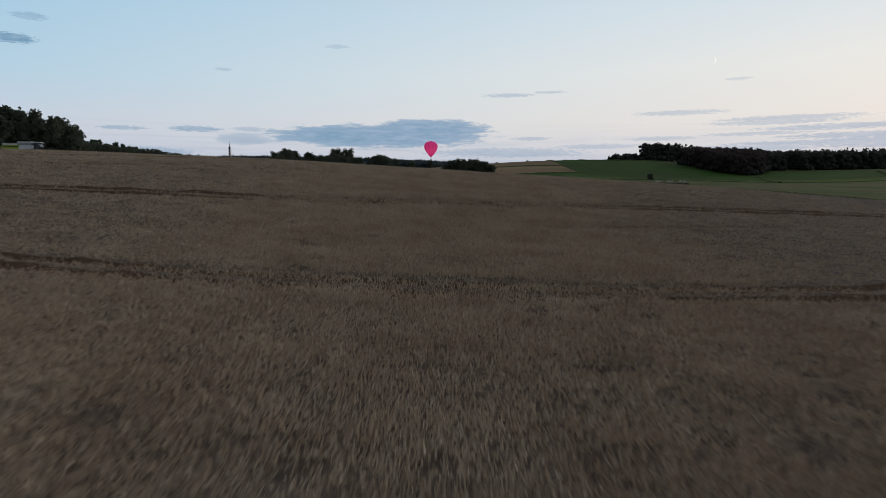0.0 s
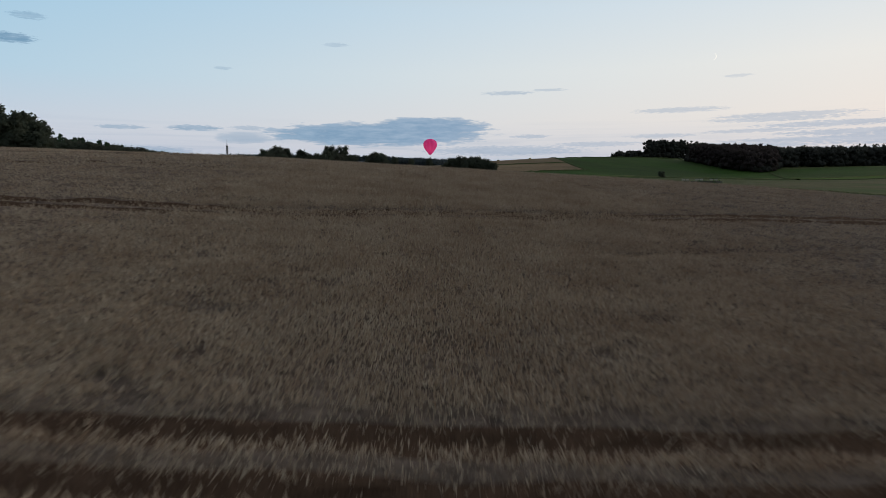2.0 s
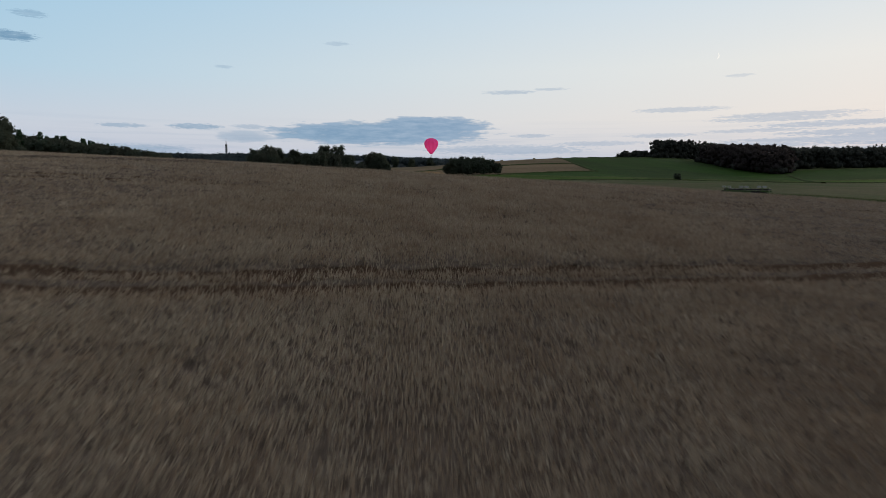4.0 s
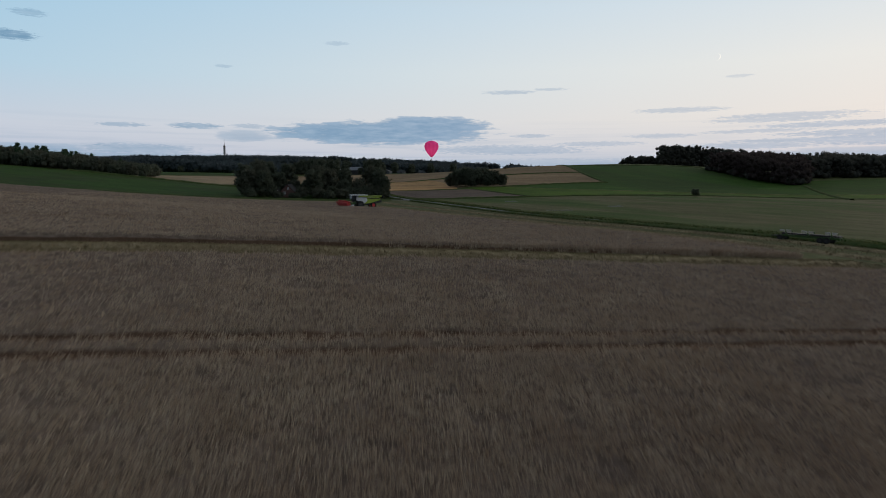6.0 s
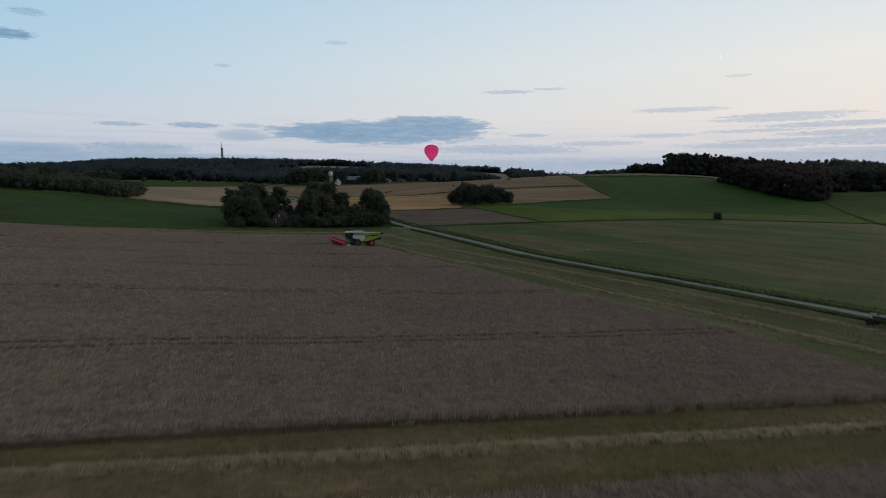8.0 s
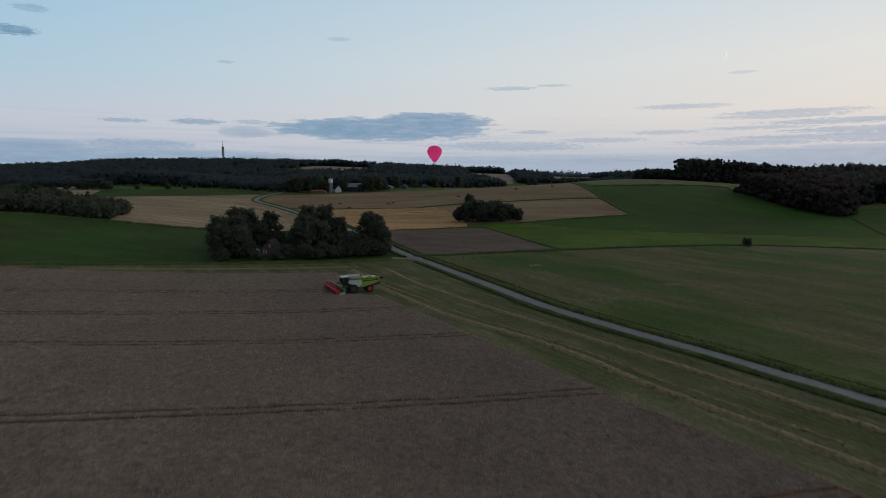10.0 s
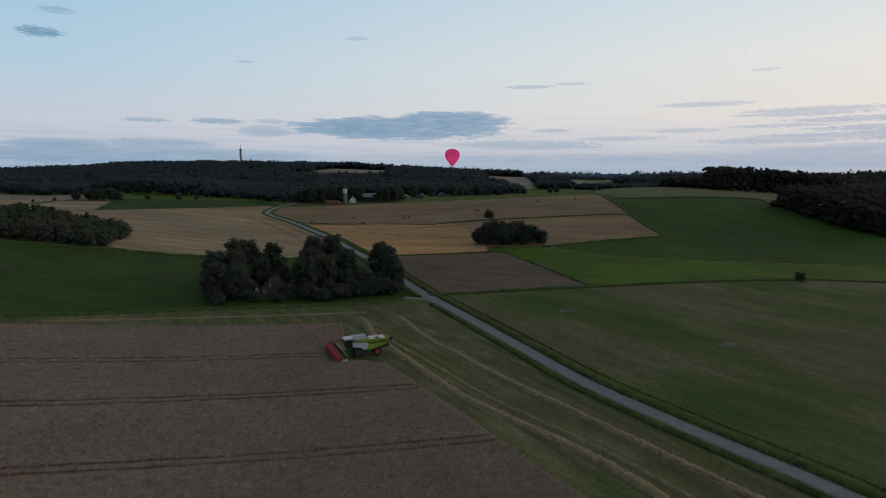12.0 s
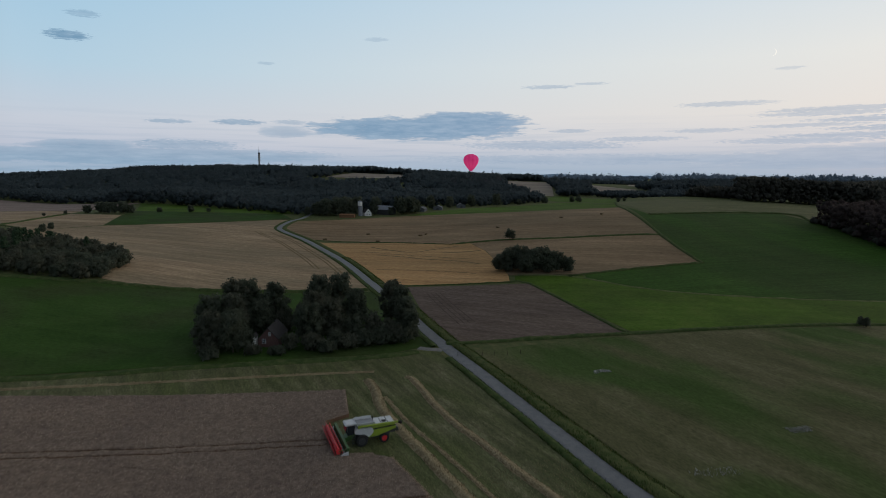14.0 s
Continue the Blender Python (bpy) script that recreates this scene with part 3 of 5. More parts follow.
for k, (pts, w, hgt) in enumerate([
        ([(-21.9, 449.5), (-55.9, 467), (-107, 480)], 1.2, 0.3), ([(-21.9, 449.5), (6.2, 451), (40, 447), (91, 453.5)], 2.4, 0.6),
        ([(92, 391), (36, 366.5), (30, 363)], 2.0, 0.6), ([(91.5, 391), (92, 454), (101, 588), (116, 668), (120, 692)], 2.4, 0.6),
        ([(-15, 277), (10, 283), (34.6, 288.2), (113, 304), (180, 301), (300, 318)], 2.2, 0.5), ([(34.6, 289), (13, 352), (6, 354.5)], 1.6, 0.4),
        ([(6, 355.3), (-35, 349)], 1.2, 0.3), ([(105, 524.5), (197.5, 543.5), (204, 517)], 2.6, 0.8), ([(204, 514), (219, 469)], 2, 0.6), ([(213, 403), (190, 350), (165, 292)], 2.2, 0.6),
        ([(-260, 203), (-150, 214), (-101.7, 233), (-72, 249), (-53, 257), (-28.5, 266), (-22, 270)], 3.0, 0.45),
        ([(-48, 340), (-105, 319), (-130, 314.5), (-163, 306)], 2.6, 0.8), ([(-311, 481), (-275, 457), (-240, 400)], 2.4, 0.6),
        ([(-322, 561), (-311, 481)], 3, 0.8), ([(-252, 496), (-203, 528), (-158, 558)], 1.6, 0.4), ([(250, 330), (285, 390)], 2.5, 0.8)]):
    margin(pts, w, hgt, 20 + k)

def wheel_track(points, w=0.9, mat=M_track, label="dark wheel track pressed into the stubble"):
    ribbon("wheel_track", spline(points, 2.5), [(-w / 2, 0.135), (w / 2, 0.135)], mat, label, "wheel track", jitter=0.05, seed=7)


for pts, w in (([(-67.6, 454), (-58.8, 444.8), (-42.6, 432), (-30, 437), (-18, 443)], 1.3), ([(-60, 427), (-42.8, 417), (-34.5, 410.5), (-16, 400.6), (-6, 392)], 1.3), 
               ([(-26.5, 427.4), (-15.7, 424), (-6, 426)], 1.8), ([(-72, 441), (-45, 424), (-24, 412), (-9, 404)], 0.8), ([(-52, 384), (-30, 381), (-8, 372)], 0.8)):
    wheel_track(pts, w)
for off, y0, y1 in ((-7.0, 360, 500), (-8.9, 362, 504), (-15, 380, 512), (-16.9, 382, 512)):
    wheel_track(lane_stretch(off, y0, y1)[::3], 0.8)
for k in range(4):
    wheel_track([(-25.4 + 1.5 * k, 336 + 0.6 * k), (-18.2 + 1.5 * k, 313.6 + 0.8 * k), (-12.1 + 1.5 * k, 296 + k)], 0.4, M_rut, "dark wheel rut in the ploughed soil")
ribbon("field_margin", spline([(9, 367.5), (30, 363.5), (52, 344.9), (73.5, 336.5), (101, 333.8), (134, 335.8), (200, 334.5), (300, 331.5)], 2.5), [(-0.7, 0.1), (-0.2, 0.34), (0.3, 0.3), (0.7, 0.1)], M_dryedge, "pale dry grass edge along the pasture's crest", "field margin", jitter=0.12, seed=61)
ribbon("field_margin", spline([(-108, 480.6), (-80, 474.2), (-56, 467.6), (-38, 458.5)], 2.5), [(-0.8, 0.1), (0, 0.22), (0.8, 0.1)], M_straw, "pale straw edge between stubble fields", "field margin", jitter=0.1, seed=62)
ribbon("driveway", spline([(-15.6, 271.9), (-17.6, 272.2), (-19.6, 272.6), (-21.8, 273.2)], 0.8), [(-1.3, 0.02), (-0.9, 0.13), (0, 0.15), (0.9, 0.13), (1.3, 0.02)], M_gravel, "short pale gravel drive from the lane to the house", "driveway", jitter=0.05, seed=63)

# ---------- wheat field ----------
TRAMS = [24.9, 53.2, 76.2, 124.9, 153.0, 184.0, 206.0, 226.3]


def drilled(r, x):
    """How far a drilled row has swung from where it crosses the plan's axis, at r, to x."""
    a = np.interp(r, [-40, 0, 24, 53, 79, 101, 125, 153, 184, 237, 252], [0.03, 0.03, 0.03, 0.15, 0.21, 0.26, 0.31, 0.315, 0.32, 0.26, 0.26])
    b = np.interp(r, [-40, 24, 53, 79], [0.16, 0.16, 0.15, 0.0])
    x0 = np.interp(r, [24, 53], [9.0, -10.0])
    bend = lambda u: 0.5 * (u - x0 + np.sqrt((u - x0) ** 2 + 9.0))
    c = np.interp(r, [24, 45], [0.13, 0.0])
    west = lambda u: 0.5 * (-9.0 - u + np.sqrt((u + 9.0) ** 2 + 9.0))
    return a * x + b * (bend(x) - bend(0.0)) + c * (west(x) - west(0.0))


CROP_H = 0.68
edge_hi_y = np.array([110, 118, 133.5, 141.6, 150.4, 165.5, 189.8, 205, 213.9, 214.2, 226.0, 229.5, 242, 260])
edge_hi_x = np.array([40, 36.5, 29.4, 24.5, 18.8, 10.0, -4.4, -14.1, -20, -28.9, -33.6, -30.2, -33.8, -36])
verge_y, verge_x = LANE[:, 1], beside(-4.2)[:, 0]


LODGED = [(-7.6, 32.8, 1.0, 0.35), (-4.5, 36.0, 0.6, 0.3), (6.5, 34.0, 0.5, 0.3), (-17, 45, 0.9, 0.5), (3, 66, 0.7, 0.4), (-10, 83, 1.1, 0.5), (-2, 88, 0.6, 0.4), (12, 87, 0.8, 0.4),
          (-22.5, 114.7, 1.8, 0.5), (-16, 108, 1.0, 0.5), (5, 112, 1.2, 0.5), (-28, 128, 1.4, 0.6), (14, 124, 1.6, 0.5), (20, 119, 1.8, 0.5), (26, 117, 2.0, 0.5), (-12, 116, 1.2, 0.5), (-45, 150, 2.2, 0.7), (-20, 160, 1.6, 0.6), (-6, 10, 0.5, 0.3), (4, 14, 0.5, 0.3)]


def crop_top(x, y):
    """Height of the canopy: gentle waves, lodged spots and one long flattened streak."""
    hh = np.full(np.shape(x), CROP_H)
    for s, a in ((0.09, 0.08), (0.35, 0.05), (1.1, 0.04)):
        hh = hh + a * np.sin(x * s + 1.3 * np.sin(y * s * 1.7)) * np.sin(y * s * 1.3 + 0.8 * np.cos(x * s * 0.9))
    for cx, cy, rx, ry in LODGED:
        hh = hh - 0.42 * np.exp(-((x - cx) / rx) ** 2 - ((y - cy) / ry) ** 2)
    streak = np.exp(-((y - 42.2 - 0.33 * x - 0.25 * np.sin(x * 1.3)) / 0.35) ** 2) / (1 + np.exp(-(x - 8) * 2)) / (1 + np.exp((x - 40) * 1))
    return hh - 0.45 * streak * (0.75 + 0.25 * np.sin(x * 2.1))


def passed_low(x, y):
    """1 along the strip of wheat where the ears stand thickest over the stalks."""
    return np.exp(-(np.maximum(np.abs(x) - 7, 0) / 9) ** 2) / (1 + np.exp((y - 76) / 6))


def wheat(name, r0, r1, edge_y, edge_x, west, seed):
    """Standing wheat: a ragged canopy with wheel tracks sunk into it, closed at the sides."""
    rng = np.random.default_rng(seed)
    rows = [(r0, 0.02), (r0 + 0.06, 0.55), (r0 + 0.22, 0.85), (r0 + 0.4, 1.0)] + [(r, 1.0) for r in np.arange(r0 + 0.9, r1 - 0.7, 0.6)] + [(r1 - 0.4, 1.0), (r1 - 0.22, 0.85), (r1 - 0.06, 0.55), (r1, 0.02)]
    for tr in TRAMS:
        if r0 < tr < r1:
            rows = [q for q in rows if abs(q[0] - tr) > 1.6]
            hw, deep = (0.38, 0.12) if tr < 60 else (0.26, 0.25) if tr < 100 else (0.13 if tr < 220 else 0.06, 0.3)
            for c in (tr - 0.95, tr + 0.95):
                rows += [(c - hw - 0.12, 0.9), (c - hw, deep), (c + hw, deep), (c + hw + 0.12, 0.9)]
                if tr < 60:
                    rows += [(c - hw - 0.28, 1.0), (c + hw + 0.28, 1.0)]
            rows.append((tr, 1.0))
    rows.sort()
    R, D = np.array([q[0] for q in rows]), np.array([q[1] for q in rows])
    u = np.concatenate([np.linspace(0, 0.62, 40), np.linspace(0.62, 1, 170)[1:]])
    xe = np.interp(R, edge_y, edge_x)
    for _ in range(12):
        xe = 0.5 * xe + 0.5 * np.interp(R + drilled(R, xe), edge_y, edge_x)
    X = west + (xe[:, None] - west) * u[None]
    Y = R[:, None] + drilled(R[:, None], X)
    g = ground_z(X, Y)
    hh = crop_top(X, Y) - 0.26 * passed_low(X, Y) + 0.04 * rng.normal(size=X.shape)
    hh = np.where(D[:, None] < 0.1, 0.05, np.where(D[:, None] < 0.2, 0.2, np.where(D[:, None] < 0.5, 0.48, hh * D[:, None])))
    Y = Y + np.where(D[:, None] > 0.5, 0.06, 0.12) * rng.normal(size=Y.shape)
    top = np.stack([X, Y, g + hh], -1)
    side = np.stack([X[:, -1] + 0.05, Y[:, -1], g[:, -1] + 0.02], -1)
    V = np.concatenate([top, side[:, None]], 1)
    n, m = V.shape[:2]
    i = np.arange(n - 1)[:, None] * m + np.arange(m - 1)[None]
    F = np.stack([i, i + 1, i + 1 + m, i + m], -1)
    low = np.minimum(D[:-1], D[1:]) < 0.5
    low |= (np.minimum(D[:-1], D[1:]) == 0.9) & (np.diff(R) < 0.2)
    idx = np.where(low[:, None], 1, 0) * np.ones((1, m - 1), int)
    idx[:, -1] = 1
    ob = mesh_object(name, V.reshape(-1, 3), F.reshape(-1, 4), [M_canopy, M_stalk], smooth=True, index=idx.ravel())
    return tagged(ob, "ripe brown wheat standing in a field with wheel tracks", "wheat crop", kind="stuff")


wheat("wheat_crop", 105.0, 250.5, edge_hi_y, edge_hi_x, -330, 5)
wheat("wheat_crop", -42.0, 95.8, verge_y, verge_x, -330, 6)
# cut headland along the lane and the mown swath through the wheat
cut = [(p[0], p[1]) for p in beside(-3.2) if 92 <= p[1] <= 274]
field("cut_headland", cut + [(-22, 271), (-53, 257), (-72, 249), (-101.7, 233), (-150, 214), (-260, 203), (-300, 150), (-300, 15), (-20, 90), (48, 108)], M_cut, "freshly cut greenish stubble along the headland", "field", 0.05)


def drill_row(x, y):
    """The drilled row on which a place lies."""
    r = y.copy()
    for _ in range(8):
        r = y - drilled(r, x)
    return r


def in_crop(x, y):
    """1 where wheat stands: not in the swath, the headland or the wheel tracks."""
    r = drill_row(x, y)
    ok = np.where(r > 100.4, (r > 105.1) & (r < 250.3) & (x < np.interp(y, edge_hi_y, edge_hi_x) - 0.1), (r < 95.7) & (x < np.interp(y, verge_y, verge_x) - 0.2))
    for tr in TRAMS:
        ok &= np.abs(np.abs(r - tr) - 0.95) > (0.43 if tr < 60 else 0.32 if tr < 100 else 0.25)
    return ok


spot_rng = np.random.default_rng(77)
SPOTS = spot_rng.normal(size=(640, 1040))
SPOTS = sum(np.roll(SPOTS, (i, j), (0, 1)) for i in (-1, 0, 1) for j in (-1, 0, 1))
SPOTS = SPOTS > np.quantile(SPOTS, 0.93)


def ears(name, x0, x1, y0, y1, seed):
    """Leaning stalk tips with ears that roughen the canopy, thickest where the wheat is passed low."""
    rng = np.random.default_rng(seed)
    n = int((x1 - x0) * (y1 - y0) * 260)
    x, y = rng.uniform(x0, x1, n), rng.uniform(y0, y1, n)
    close = passed_low(x, y)
    mid = np.exp(-(np.maximum(np.abs(x) - 22, 0) / 24) ** 2) / (1 + np.exp((y - 118) / 12))
    dens = 9 + 46 * mid + 165 * close + 6 / (1 + np.exp((y - 170) / 14))
    thin = np.sin(x * 0.9 + 2 * np.sin(y * 0.37)) * np.sin(y * 1.1 + 2 * np.sin(x * 0.31))
    gap = SPOTS[((x + 100) * 4).astype(int) % 640, (y * 4).astype(int) % 1040]
    k = rng.uniform(size=n) * 260 < dens * (1 + 0.25 * thin) * np.where(gap, 0.15, 1.0)
    x, y, dens = x[k], y[k], dens[k]
    k = in_crop(x, y)
    x, y, size = x[k], y[k], (240 / dens[k]) ** 0.12
    n = len(x)
    clump = np.sin(x * 5.1 + 2 * np.sin(y * 2.3)) * np.sin(y * 4.3 + 2 * np.sin(x * 1.9))
    z = ground_z(x, y) + crop_top(x, y) - 0.13 * size + 0.04 * rng.normal(size=n) + 0.05 * clump
    r = drill_row(x, y)
    for tr in TRAMS[:2]:
        z -= np.where(np.abs(np.abs(r - tr) - 0.95) < 0.8, rng.uniform(0.0, 0.42, n), 0)
    a = rng.uniform(0, 2 * np.pi, n)
    w = np.stack([np.cos(a), np.sin(a), 0 * a], 1)
    lean = np.stack([rng.normal(0.03, 0.10, n), rng.normal(-0.05, 0.10, n), rng.uniform(0.18, 0.34, n)], 1) * size[:, None]
    b = np.stack([x, y, z], 1)
    s = (0.019 * size * rng.uniform(0.7, 1.5, n))[:, None]
    v = np.stack([b + lean * 0.45 - w * s, b + lean * 0.45 + w * s, np.where(rng.uniform(size=(n, 1)) < 0.6, b + lean, b - lean * 0.2)], 1)
    ob = mesh_object(name, v.reshape(-1, 3), np.arange(n * 3).reshape(n, 3), M_ear)
    return tagged(ob, "dry brown wheat ears above the canopy", "wheat ears", kind="stuff")


for k, (a, b) in enumerate(((2, 30), (30, 60), (60, 100), (100, 150), (150, 200), (200, 248))):
    ears("wheat_ears", -100 if a > 50 else -55, 60, a, b, 11 + k)


def blades(name, line, off0, off1, per_m, hgt, mat, label, seed, wide=0.10):
    """Grass tufts along a line."""
    rng = np.random.default_rng(seed)
    nrm = sideways(line)
    length = np.hypot(*np.diff(line, axis=0).T).sum()
    n = int(length * per_m)
    i = rng.integers(0, len(line) - 1, n)
    p = line[i] + (line[i + 1] - line[i]) * rng.uniform(size=n)[:, None] + nrm[i] * rng.uniform(off0, off1, n)[:, None]
    a = rng.uniform(0, 2 * np.pi, n)
    w = np.stack([np.cos(a), np.sin(a), 0 * a], 1) * (wide * rng.uniform(0.5, 1.5, n))[:, None]
    b = np.c_[p, ground_z(p[:, 0], p[:, 1]) + 0.05]
    t = b + np.stack([rng.normal(0, 0.18, n), rng.normal(0, 0.18, n), rng.uniform(0.5, 1.15, n) * hgt], 1)
    v = np.stack([b - w, b + w, t], 1).reshape(-1, 3)
    return tagged(mesh_object(name, v, np.arange(n * 3).reshape(n, 3), mat), label, "grass", kind="stuff")


def windrow(points, w, hgt, seed, name="windrow"):
    line = spline(points, 0.7)
    rng = np.random.default_rng(seed)
    line = line + np.c_[np.convolve(rng.normal(size=len(line)), np.ones(9) / 9, "same"), 0 * line[:, 0]] * 0.35
    ob = ribbon(name, line, [(-w * 0.62, 0.06), (-w * 0.35, hgt * 0.6), (-w * 0.1, hgt), (w * 0.15, hgt * 0.95), (w * 0.38, hgt * 0.5), (w * 0.62, 0.06)], M_straw, "loose pale straw windrow lying on cut stubble", "windrow", kind="stuff", jitter=0.06, seed=seed)
    blades("straw_tufts", line, -w * 0.6, w * 0.6, 22, hgt + 0.06, M_straw, "loose straw sticking out of the windrow", seed + 100)
    return ob


windrow([(-30.5, 249), (-28.6, 245), (-25, 235), (-21.4, 227.6), (-14.2, 215.4), (-4.3, 198.7), (12.6, 178.8), (22.5, 160), (32.2, 144.3), (42, 127), (50, 114)], 1.8, 0.40, 31)
windrow([(-22.5, 252), (-20.2, 249.5), (-13, 233), (-6.1, 222), (1.8, 209.6), (15, 190.8), (29.7, 169), (40.8, 151.1), (52, 133), (66, 115)], 1.5, 0.32, 32)
windrow([(-25.3, 240), (-18.5, 227.5), (-10.5, 215), (-1, 200), (15.5, 179.5), (26, 161), (36, 145)], 0.8, 0.12, 33)
windrow([(-98, 229), (-68, 242), (-45, 250.5), (-30, 254.5)], 1.1, 0.22, 34)
windrow([(-90, 77.5), (-60, 86), (-26, 95.0), (-4, 100.2), (27.6, 108.0), (42, 112)], 1.25, 0.36, 35)


near_lane = LANE[(LANE[:, 1] > 60) & (LANE[:, 1] < 420)]
blades("verge_grass", near_lane, 1.7, 5.2, 70, 0.55, M_blade, "tall dark grass on the lane's bank", 41)
for k, stretch in enumerate((near_lane[near_lane[:, 1] < 269], near_lane[near_lane[:, 1] > 275])):
    blades("verge_grass", stretch, -3.8, -1.8, 50, 0.42, M_blade, "rough grass on the lane's verge", 42 + 30 * k)
blades("wheat_edge", np.array([(p, 105.2 + 0.26 * p) for p in np.linspace(-60, 38, 60)]), -0.25, 0.12, 170, 0.86, M_ear, "ragged cut edge of the standing wheat", 43, 0.03)
blades("wheat_edge", np.stack([edge_hi_x, edge_hi_y], 1)[1:9], -0.2, 0.2, 90, 0.88, M_ear, "ragged cut edge of the standing wheat", 44, 0.03)

field("mown_swath", [(p, 96.1 + 0.262 * p) for p in np.linspace(-120, 44, 30)] + [(p, 104.7 + 0.262 * p) for p in np.linspace(40, -120, 30)], M_swath, "mown strip of olive brown stubble through the wheat", "field", 0.09)
swath = np.array([(p, 100.4 + 0.262 * p) for p in np.linspace(-75, 46, 70)])
blades("stubble_stalks", swath, -4.4, 4.4, 420, 0.20, M_straw, "short cut straw stubble in the mown swath", 45, 0.022)
blades("stubble_stalks", np.array([(q[0], q[1]) for q in beside(-13) if 112 < q[1] < 215]), -7, 9, 150, 0.20, M_straw, "short cut straw stubble on the headland", 46, 0.028)
for k, (cx, cy, a, b) in enumerate(((21.6, 258.1, 1.9, 0.8), (50.5, 229.7, 2.2, 1.0), (30, 214, 3.5, 1.2))):
    q = np.linspace(cx - a, cx + a, 14)
    blades("bare_patch", np.stack([q, cy + 0.25 * (q - cx) + 0.3 * np.sin(q * 2.1)], 1), -b, b, 70 if k < 2 else 20, 0.26, M_chalk, "pale stony patch in the weedy stubble", 47 + k, 0.10)


# ---------- trees ----------
def cards(rng, c, size, out, loose=0.6):
    """One small leaf clump at each place, lying roughly along the crown's surface."""
    n = len(c)
    f = out + loose * rng.normal(size=(n, 3))
    f /= np.linalg.norm(f, axis=1, keepdims=True)
    d = np.cross(f, rng.normal(size=(n, 3)))
    d /= np.linalg.norm(d, axis=1, keepdims=True)
    e = np.cross(f, d)
    s = (size * rng.uniform(0.6, 1.4, n))[:, None]
    a, b = d * s, e * s * rng.uniform(0.45, 0.8, n)[:, None]
    return np.stack([c - a, c + b * 0.9, c + a, c - b], 1).reshape(-1, 3)


_ico = bmesh.new()
bmesh.ops.create_icosphere(_ico, subdivisions=1, radius=1)
ICO_V = np.array([v.co[:] for v in _ico.verts])
ICO_F = np.array([[v.index for v in f.verts] for f in _ico.faces])
_ico.free()
OCT_V = np.array([(1, 0, 0), (0, 1, 0), (-1, 0, 0), (0, -1, 0), (0, 0, 1), (0, 0, -1)], float)
OCT_F = np.array([(0, 1, 4), (1, 2, 4), (2, 3, 4), (3, 0, 4), (1, 0, 5), (2, 1, 5), (3, 2, 5), (0, 3, 5)])


def crown_arrays(rng, centre, radius, height, lobes, n_cards, size, taper=0.5, core=0.62, low=0.0, spread=(0.38, 1.22), reach=(0.30, 0.82), lobe=None, loose=1.3, inner=(ICO_V, ICO_F)):
    """Leaf clumps and dark inner masses of one crown as vertices and faces (triangles and quads)."""
    cx, cy, cz = centre
    k = (24 / lobes) ** 0.33
    lobe = lobe or (0.29 * k, 0.48 * k)
    L = []
    for k in range(lobes):
        u = low + (1 - low) * (k + rng.uniform()) / lobes
        ang = k * 2.4 + rng.uniform(-0.5, 0.5)
        wide = radius * (1 - taper * abs(u - 0.42) / 0.58) * rng.uniform(*reach)
        lr = radius * rng.uniform(*lobe) * (1 - 0.4 * max(0, u - 0.55))
        L.append((cx + wide * math.cos(ang), cy + wide * math.sin(ang), cz + lr * 0.7 + u * max(0.1, height - 1.6 * lr), lr))
    L = np.array(L)
    which = rng.integers(0, lobes, n_cards)
    d = rng.normal(size=(n_cards, 3))
    d /= np.linalg.norm(d, axis=1, keepdims=True)
    d[:, 2] = np.where(d[:, 2] < -0.5, -d[:, 2], d[:, 2])
    c = L[which, :3] + d * (L[which, 3] * rng.uniform(spread[0], spread[1], n_cards))[:, None]
    qv = cards(rng, c, size, d, loose)
    iv, tri = inner
    cv = (iv[None] * (1 + 0.16 * rng.normal(size=(lobes, len(iv), 1))) * (L[:, 3] * core)[:, None, None] + L[:, None, :3]).reshape(-1, 3)
    cf = (tri[None] + (np.arange(lobes) * len(iv))[:, None, None]).reshape(-1, 3)
    return qv, cv, cf


def join_crowns(parts):
    """One set of vertices, with every face as a quad (a triangle repeats no corner: it is split from the quads)."""
    V, Q, T, o = [], [], [], 0
    for qv, cv, cf in parts:
        n = len(qv) // 4
        V.append(qv)
        Q.append(np.arange(n * 4).reshape(n, 4) + o)
        o += len(qv)
        V.append(cv)
        T.append(cf + o)
        o += len(cv)
    return np.concatenate(V), np.concatenate(Q), np.concatenate(T)


def leafy(name, parts, mat, parent=None):
    V, Q, T = join_crowns(parts)
    me = bpy.data.meshes.new(name)
    me.vertices.add(len(V))
    me.vertices.foreach_set("co", V.astype(np.float32).ravel())
    nq, nt = len(Q), len(T)
    me.loops.add(nq * 4 + nt * 3)
    me.loops.foreach_set("vertex_index", np.concatenate([Q.ravel(), T.ravel()]).astype(np.int32))
    me.polygons.add(nq + nt)
    me.polygons.foreach_set("loop_start", np.concatenate([np.arange(nq) * 4, nq * 4 + np.arange(nt) * 3]).astype(np.int32))
    me.polygons.foreach_set("loop_total", np.concatenate([np.full(nq, 4), np.full(nt, 3)]).astype(np.int32))
    me.materials.append(mat)
    me.update()
    me.validate()
    ob = new(name, me)
    if parent:
        ob.parent = parent
    return ob


def limb(bm, a, b, r0, r1, seg=7):
    a, b = Vector(a), Vector(b)
    d = (b - a)
    m = Matrix.Translation((a + b) / 2) @ d.to_track_quat("Z", "Y").to_matrix().to_4x4()
    bmesh.ops.create_cone(bm, cap_ends=True, segments=seg, radius1=r0, radius2=r1, depth=d.length, matrix=m)


